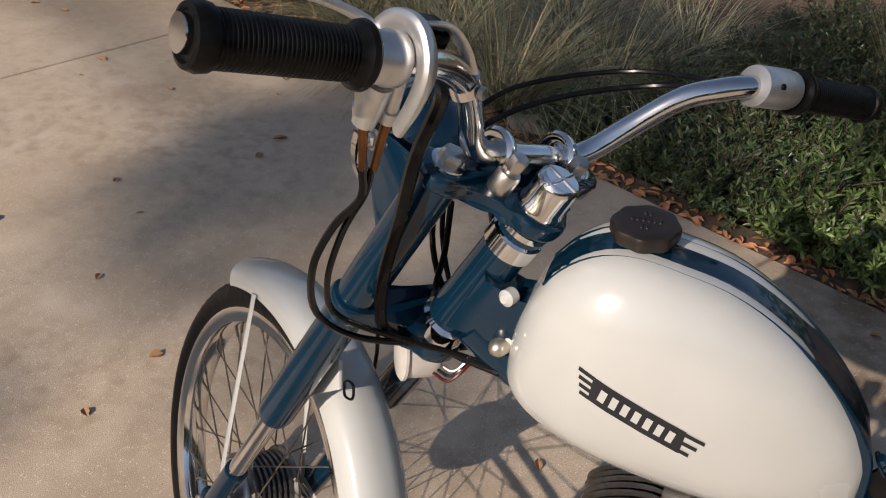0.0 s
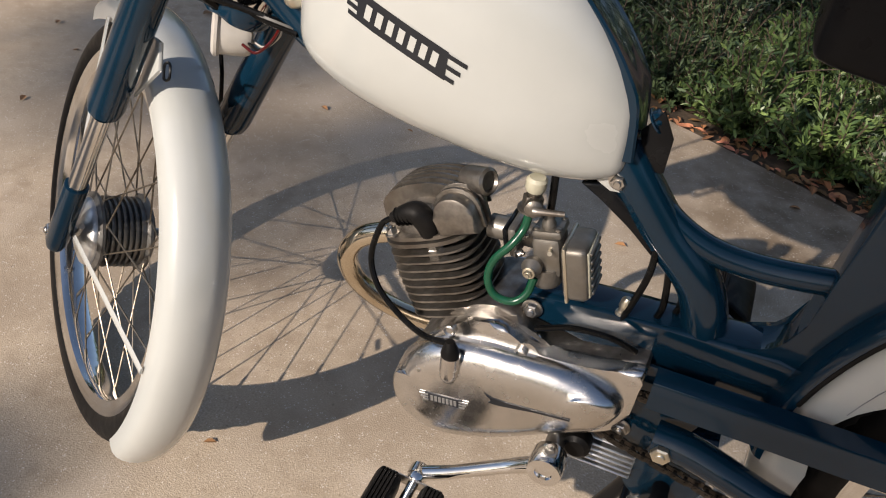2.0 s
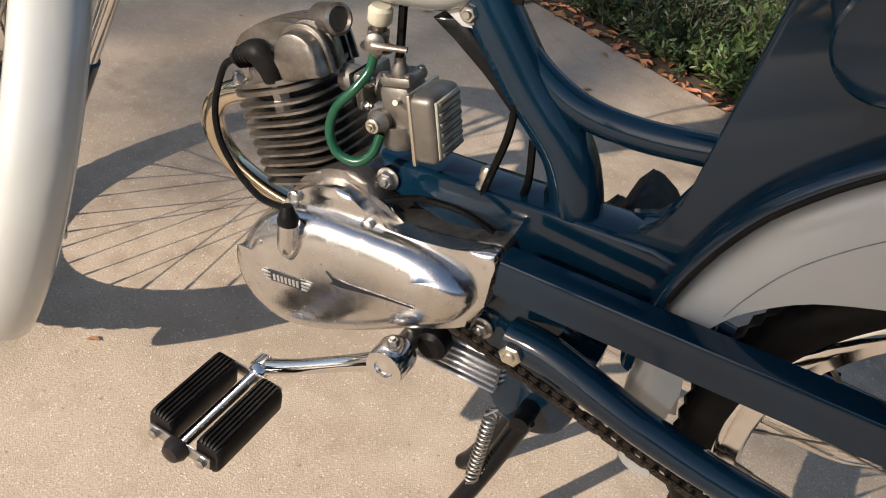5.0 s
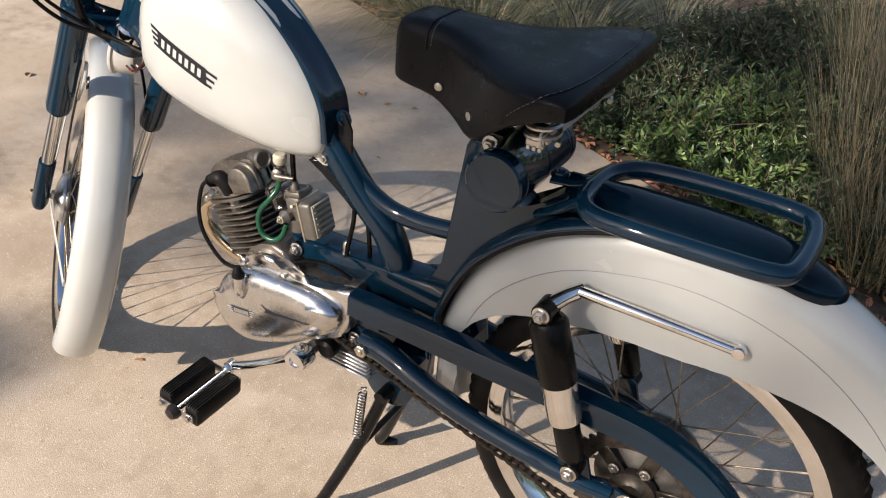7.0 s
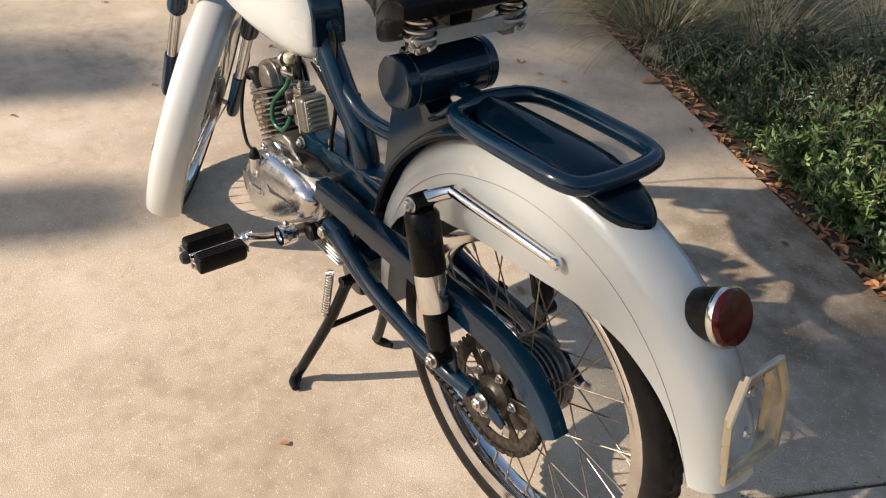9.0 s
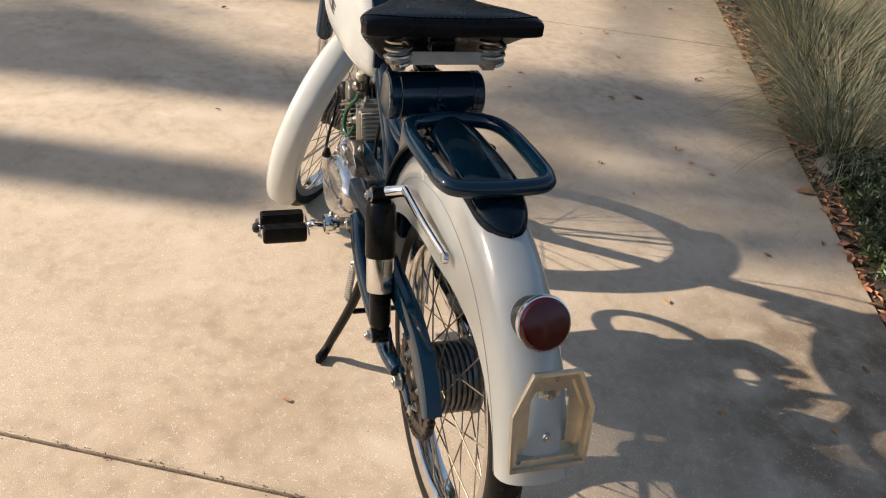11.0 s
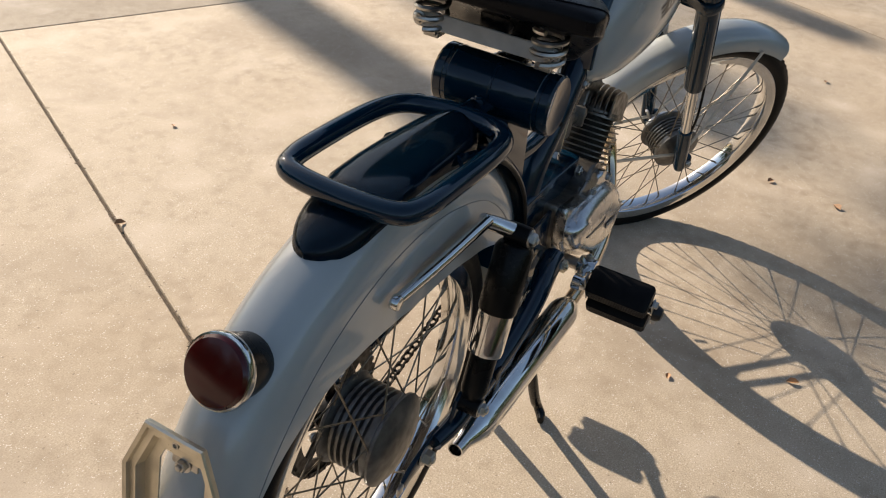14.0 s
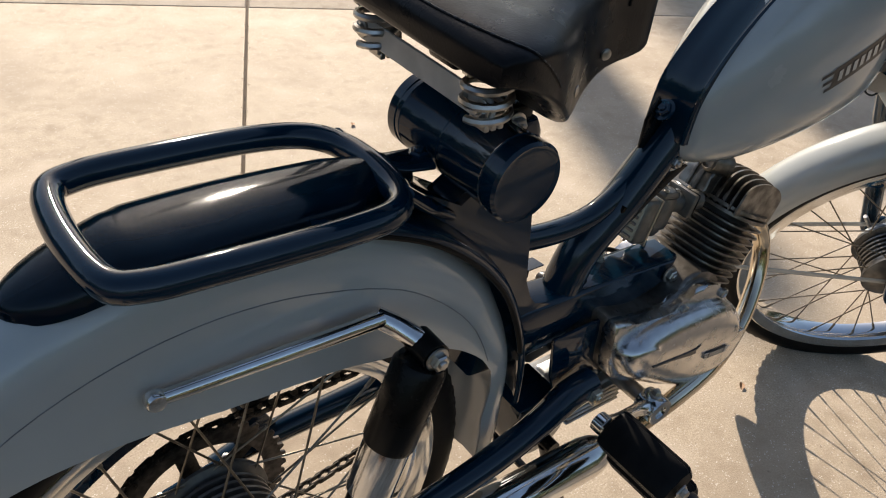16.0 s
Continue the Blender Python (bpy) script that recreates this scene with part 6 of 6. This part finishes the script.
def shrub_meshes(size, height, n_stem, seed, leaf_len):
    """Twigs and needle leaves of a low sprawling shrub."""
    r = random.Random(seed)
    tw = bmesh.new()
    vs, fs = [], []
    for _ in range(n_stem):
        a = r.uniform(0, 2 * math.pi)
        reach = size * math.sqrt(r.random())
        tip = Vector((reach * math.cos(a), reach * math.sin(a), height * (1 - 0.55 * (reach / size) ** 2) * r.uniform(0.55, 1.1)))
        mid = Vector((tip.x * 0.55, tip.y * 0.55, tip.z * 0.35 + r.uniform(0, 0.03)))
        P = smooth_path([(tip.x * 0.1, tip.y * 0.1, -0.02), mid, tip], 6)
        add_tube(tw, [P[0], P[6], P[12]], 0.0022, n=4, k=2, cap=False)
        for i in range(3, len(P) - 1):
            d = (P[i + 1] - P[i]).normalized()
            for _ in range(5):
                p = P[i].lerp(P[i + 1], r.random())
                o = d.orthogonal().normalized()
                o.rotate(Matrix.Rotation(r.uniform(0, 6.28), 3, d))
                o = (o + d * r.uniform(0.2, 0.9) + Vector((0, 0, 0.3))).normalized()
                L = leaf_len * r.uniform(0.6, 1.2)
                sd = o.cross(Vector((r.uniform(-1, 1), r.uniform(-1, 1), r.uniform(-1, 1)))).normalized() * L * 0.13
                b = len(vs)
                vs += [tuple(p - sd * 0.5), tuple(p + sd * 0.5), tuple(p + o * L * 0.6 + sd), tuple(p + o * L), tuple(p + o * L * 0.6 - sd)]
                fs.append((b, b + 1, b + 2, b + 3, b + 4))
    me = bpy.data.meshes.new("foliage")
    me.from_pydata(vs, [], fs)
    me.update()
    return tw, me


def plant_mesh(name, me, material, parent, label=""):
    me.materials.append(material)
    o = new(name, me)
    o.parent = parent
    return tagged(o, label=label)


TUSSOCKS = [(-1.02, 2.08, 0.62, 1.0), (-1.35, 2.28, 0.66, 1.1), (-1.75, 2.48, 0.70, 0.8), (-2.2, 2.72, 0.75, 0.7), (-2.75, 2.98, 0.8, 0.7), (-0.70, 2.32, 0.66, 1.3), (-0.95, 2.72, 0.7, 1.3), (-1.5, 2.85, 0.75, 1.2), (-2.1, 3.3, 0.8, 1.0), (-0.45, 2.75, 0.62, 1.3)]
for i, (x, y, ln, dr) in enumerate(TUSSOCKS):
    t = thing("grass_tussock", "arching grey-green grass tussock in the garden bed", "grass", "grass tussocks along the driveway", (x, y, -0.04))
    plant_mesh("blade_tuft", blade_plant(620, ln, 0.26, dr, 0.0052, 20 + i), GRASS, t)
    plant_mesh("dry_tuft", blade_plant(300, ln * 1.02, 0.26, dr * 1.2, 0.0046, 60 + i), DRYGRASS, t, "bleached dead blades")
for i, (x, y, ln) in enumerate(((0.64, 1.40, 0.44), (0.50, 1.74, 0.55), (0.86, 1.42, 0.50), (0.60, 2.10, 0.66), (0.82, 1.78, 0.58), (0.42, 2.45, 0.72), (0.9, 2.3, 0.7))):
    t = thing("straw_grass", "upright straw-coloured grass with seed heads", "grass", "straw grasses in the bed", (x, y, -0.04))
    plant_mesh("blade_tuft", blade_plant(420, ln, 0.26, 0.25, 0.0036, 120 + i), DRYGRASS, t)
    plant_mesh("green_tuft", blade_plant(300, ln * 0.8, 0.26, 0.35, 0.0040, 140 + i), GRASS, t)
SHRUB_ROWS = [(-0.66, 0.24, 0.19, 0.17, 0), (-0.38, 0.21, 0.19, 0.19, 0), (-0.13, 0.20, 0.20, 0.21, 0), (0.12, 0.19, 0.20, 0.24, 1), (0.36, 0.22, 0.22, 0.24, 1), (0.60, 0.21, 0.20, 0.20, 0), (0.98, 0.30, 0.24, 0.22, 0), (1.30, 0.30, 0.26, 0.24, 0),
              (-0.52, 0.56, 0.24, 0.24, 0), (-0.18, 0.52, 0.25, 0.27, 0), (0.15, 0.54, 0.27, 0.29, 1), (0.46, 0.58, 0.27, 0.27, 0), (1.35, 0.75, 0.32, 0.28, 0),
              (-0.36, 0.98, 0.30, 0.30, 0), (0.02, 0.95, 0.30, 0.30, 0), (0.36, 1.00, 0.32, 0.30, 0), (-0.30, 1.55, 0.38, 0.30, 0), (0.40, 1.62, 0.40, 0.30, 0)]
SHRUBS = [(*drive(a, w).xy, sz, ht, kind) for a, w, sz, ht, kind in SHRUB_ROWS]
for i, (x, y, sz, ht, kind) in enumerate(SHRUBS):
    t = thing("shrub", "low sprawling shrub with small fresh green leaves" if kind else "low sprawling dark green needle-leaved shrub", "shrub", "shrubs in the bed", (x, y, -0.04))
    tw, me = shrub_meshes(sz, ht, int(2300 * sz * sz) + 40, 200 + i, 0.030 if kind else 0.025)
    part("twig_tangle", tw, TWIG, t)
    plant_mesh("foliage", me, LEAF2 if kind else LEAF, t)


def leaf_geometry(vs, fs, p, L, W, yaw, r, curl):
    c, s = math.cos(yaw), math.sin(yaw)
    b = len(vs)
    tz, tx = r.uniform(-0.35, 0.35), r.uniform(-0.3, 0.3)
    for u, w in ((-0.5, 0), (-0.2, 0.42), (0.15, 0.45), (0.5, 0), (0.15, -0.45), (-0.2, -0.42), (0.0, 0)):
        x, y = u * L, w * W
        z = curl * (w * 2) ** 2 * W + u * L * tz * 0.5 + w * W * tx
        vs.append((p[0] + x * c - y * s, p[1] + x * s + y * c, max(p[2] + z + 0.002, p[2] + 0.0008)))
    for k in range(6):
        fs.append((b + 6, b + k, b + (k + 1) % 6))


def litter_mesh(name, count, place, size, seed):
    r = random.Random(seed)
    vs, fs = [], []
    for _ in range(count):
        p = place(r)
        L = size * r.uniform(0.5, 1.25)
        leaf_geometry(vs, fs, p, L, L * r.uniform(0.3, 0.6), r.uniform(0, 6.28), r, r.uniform(0.1, 0.5))
    me = bpy.data.meshes.new(name)
    me.from_pydata(vs, [], fs)
    me.update()
    return me


def edge_place(r):
    s = r.uniform(-4.5, 2.2)
    w = -0.006 + abs(r.gauss(0, 0.065))
    p = drive(s, w)
    return (p.x, p.y, -0.030 + r.uniform(0, 0.034) if w > 0.012 else 0.001)


def bed_place(r):
    p = drive(r.uniform(-3.5, 2.5), r.uniform(0.02, 2.6))
    return (p.x, p.y, -0.042 + r.uniform(0, 0.015))


me = litter_mesh("leaf_litter", 1700, edge_place, 0.040, 31)
me.materials.append(LITTER)
tagged(new("leaf_litter", me), "drift of orange and brown dry leaves along the bed's edge", "leaf litter", kind="stuff")
me = litter_mesh("bark_mulch", 8000, bed_place, 0.028, 32)
me.materials.append(MULCH)
tagged(new("bark_mulch", me), "reddish brown bark and leaf mulch over the bed", "mulch", kind="stuff")


def joint_place(r):
    w = r.uniform(-3.3, 0.0)
    p = drive(JOINTS[3][0] + JOINTS[3][1] * w + r.gauss(0, 0.006), w)
    return (p.x, p.y, r.uniform(-0.003, 0.0008))


me = litter_mesh("joint_crumbs", 300, joint_place, 0.0065, 33)
me.materials.append(SOIL)
tagged(new("joint_crumbs", me), "dark grit and crumbled leaf caught in the concrete joint", "grit", kind="stuff")
# single leaves and seeds on the concrete
FALLEN = [(0.17, 1.185, 0.022), (0.046, -0.212, 0.016), (-0.071, -0.974, 0.022), (-0.503, -1.218, 0.016), (-1.321, 0.473, 0.024), (-0.337, 0.268, 0.016), (-0.059, 0.462, 0.024), (-1.844, 1.036, 0.024),
          (-0.70, 1.66, 0.06), (-0.95, 1.35, 0.02), (-0.86, 1.38, 0.018), (-1.55, 1.45, 0.04), (-2.0, 0.75, 0.03), (-2.05, 1.60, 0.025), (-1.75, 1.85, 0.03), (-2.4, 1.7, 0.03), (-1.35, 0.28, 0.02), (-2.3, 0.3, 0.02), (-1.5, -0.25, 0.016), (0.35, 0.95, 0.018), (0.25, 0.72, 0.015), (0.55, 0.55, 0.014)]
for k in range(26):
    p = drive(rng.uniform(-3.4, 0.8), -abs(rng.gauss(0, 0.9)) - 0.05)
    FALLEN.append((p.x, p.y, rng.uniform(0.010, 0.028)))
for x, y, ln in FALLEN:
    r = random.Random(int((x + 9) * 1000))
    vs, fs = [], []
    leaf_geometry(vs, fs, (0, 0, 0.001), ln * 1.3, ln * r.uniform(0.6, 0.9), r.uniform(0, 6.28), r, 0.35)
    me = bpy.data.meshes.new("fallen_leaf")
    me.from_pydata(vs, [], fs)
    me.update()
    me.materials.append(LITTER)
    o = tagged(new("fallen_leaf", me), "small dry fallen leaf lying on the concrete", "leaf", "fallen leaves on the driveway")
    o.location = (x, y, 0.0)


def stone(x, y, z, sx, sy, sz, seed):
    bm = bmesh.new()
    bmesh.ops.create_icosphere(bm, subdivisions=3, radius=1.0)
    for v in bm.verts:
        n = noise.noise(v.co * 1.4 + Vector((seed, 0, 0)))
        v.co = Vector((v.co.x * sx, v.co.y * sy, v.co.z * sz)) * (1 + 0.28 * n)
    o = link("stone", bm, ROCK)
    o.location = (x, y, z)
    return tagged(o, "rounded grey field stone at the bed's edge", "stone", "stones in the bed")


stone(-0.86, 1.90, -0.02, 0.10, 0.06, 0.05, 3)
stone(-0.62, 1.86, -0.02, 0.06, 0.05, 0.035, 9)

# dead twigs in the bed
for k in range(14):
    p = drive(rng.uniform(-2.0, 1.0), rng.uniform(0.25, 1.3))
    a = rng.uniform(0, 6.28)
    L = rng.uniform(0.12, 0.3)
    pts = [(p.x, p.y, -0.03), (p.x + L * 0.5 * math.cos(a), p.y + L * 0.5 * math.sin(a), rng.uniform(0.03, 0.14)), (p.x + L * math.cos(a + 0.4), p.y + L * math.sin(a + 0.4), rng.uniform(0.02, 0.22))]
    tagged(link("dead_twig", tube(pts, [0.003, 0.0022, 0.0012], n=5, k=4), TWIG), "bare grey-brown dead twig in the bed", "twig", "dead twigs in the bed")


# ---- trees beyond the driveway, towards the sun ----
def up_the_ray(qx, qy, dist):
    """The place dist metres towards the sun from a spot on the ground."""
    return Vector((qx, qy, 0)) + to_sun * dist


def clump(vs, fs, c, rad, n, r, leaf=0.13):
    for _ in range(n):
        d = Vector((r.gauss(0, 1), r.gauss(0, 1), r.gauss(0, 1))).normalized() * rad * r.random() ** 0.45
        p = c + d
        a = Vector((r.uniform(-1, 1), r.uniform(-1, 1), r.uniform(-1, 1))).normalized()
        o = a.orthogonal().normalized()
        b = len(vs)
        L = leaf * r.uniform(0.6, 1.3)
        vs += [tuple(p - a * L), tuple(p + o * L * 0.35), tuple(p + a * L), tuple(p - o * L * 0.35)]
        fs.append((b, b + 1, b + 2, b + 3))


def tree(fork_at, clumps, girth, seed, label):
    """clumps: (centre, radius, leaves)."""
    r = random.Random(seed)
    o = Vector((fork_at.x, fork_at.y, -0.045))
    t = thing("tree", label, "tree", "trees towards the sun", o)
    fork = fork_at - o
    bm = tube([(0, 0, -0.1), fork * 0.5 + Vector((r.uniform(-0.2, 0.2), r.uniform(-0.2, 0.2), 0)), fork], [girth, girth * 0.8, girth * 0.5], n=12)
    part("trunk", bm, BARK, t)
    limbs = bmesh.new()
    vs, fs = [], []
    for c, rad, n in clumps:
        add_tube(limbs, [fork, fork.lerp(c - o, 0.5) + Vector((0, 0, 0.15)), c - o], [0.035, 0.022, 0.008], n=7)
        clump(vs, fs, c - o, rad, n, r)
    part("limbs", limbs, BARK, t)
    me = bpy.data.meshes.new("crown")
    me.from_pydata(vs, [], fs)
    me.update()
    plant_mesh("crown", me, LEAF, t)
    return t


D = 24.0
rear_shade = [(up_the_ray(1.65, 1.35, D), 0.60, 80), (up_the_ray(0.74, 1.36, D), 0.28, 75), (up_the_ray(0.38, 0.68, D), 0.24, 34), (up_the_ray(2.3, 1.3, D), 0.8, 400), (up_the_ray(1.2, 1.9, D), 0.7, 250)]
tree(up_the_ray(5.4, 2.6, D), rear_shade, 0.22, 5, "tall leafy garden tree beyond the driveway")
left_shade = [(up_the_ray(-1.34, 1.16, D), 0.34, 60), (up_the_ray(-1.54, 1.38, D), 0.30, 150), (up_the_ray(-2.35, -0.85, D), 0.6, 190), (up_the_ray(-2.6, -1.7, D), 0.6, 150), (up_the_ray(-1.1, 2.4, D), 0.55, 40), (up_the_ray(-0.6, 2.6, D), 0.6, 70), (up_the_ray(0.2, 2.8, D), 0.6, 200), (up_the_ray(-0.85, 0.74, D), 0.26, 45), (up_the_ray(-0.48, 1.46, D), 0.34, 50), (up_the_ray(-0.75, 1.8, D), 0.3, 60), (up_the_ray(0.9, 2.7, D), 0.6, 160)]
tree(up_the_ray(-5.2, 3.0, D), left_shade, 0.22, 6, "tall leafy garden tree beyond the driveway")
# bare trunks whose shadows lie in bands over the concrete
for q, L, w in (((-1.62, 0.20), 20.0, 0.27), ((-0.86, -0.12), 17.0, 0.21), ((-2.9, 0.4), 15.0, 0.16)):
    tip = up_the_ray(q[0], q[1], L)
    bm = tube([(0, 0, -0.1), (0.05, 0.0, tip.z * 0.5), (0, 0, tip.z)], [w, w * 0.9, w * 0.75], n=12)
    t = thing("tree", "bare straight tree beyond the driveway", "tree", "bare trees towards the sun", (tip.x, tip.y, -0.045))
    part("trunk", bm, BARK, t)

# woods all round, low towards the sun
r = random.Random(11)
vs, fs = [], []
for i in range(150):
    a = 2 * math.pi * i / 150 + r.uniform(-0.02, 0.02)
    near = abs((a - SUN_AZ + math.pi) % (2 * math.pi) - math.pi)
    top = 3.5 if near < 0.5 else r.uniform(3.8, 6.6)
    rad = r.uniform(22, 30)
    if near < 0.5:
        rad += 16
    for k in range(int(top / 1.6) + 1):
        clump(vs, fs, Vector((rad * math.cos(a), rad * math.sin(a), 0.6 + k * 1.6)), 1.5, 26, r, 0.75)
me = bpy.data.meshes.new("far_woods")
me.from_pydata(vs, [], fs)
me.update()
me.materials.append(LEAF)
tagged(new("far_woods", me), "dense green woods standing all round the garden", "woods", kind="stuff")
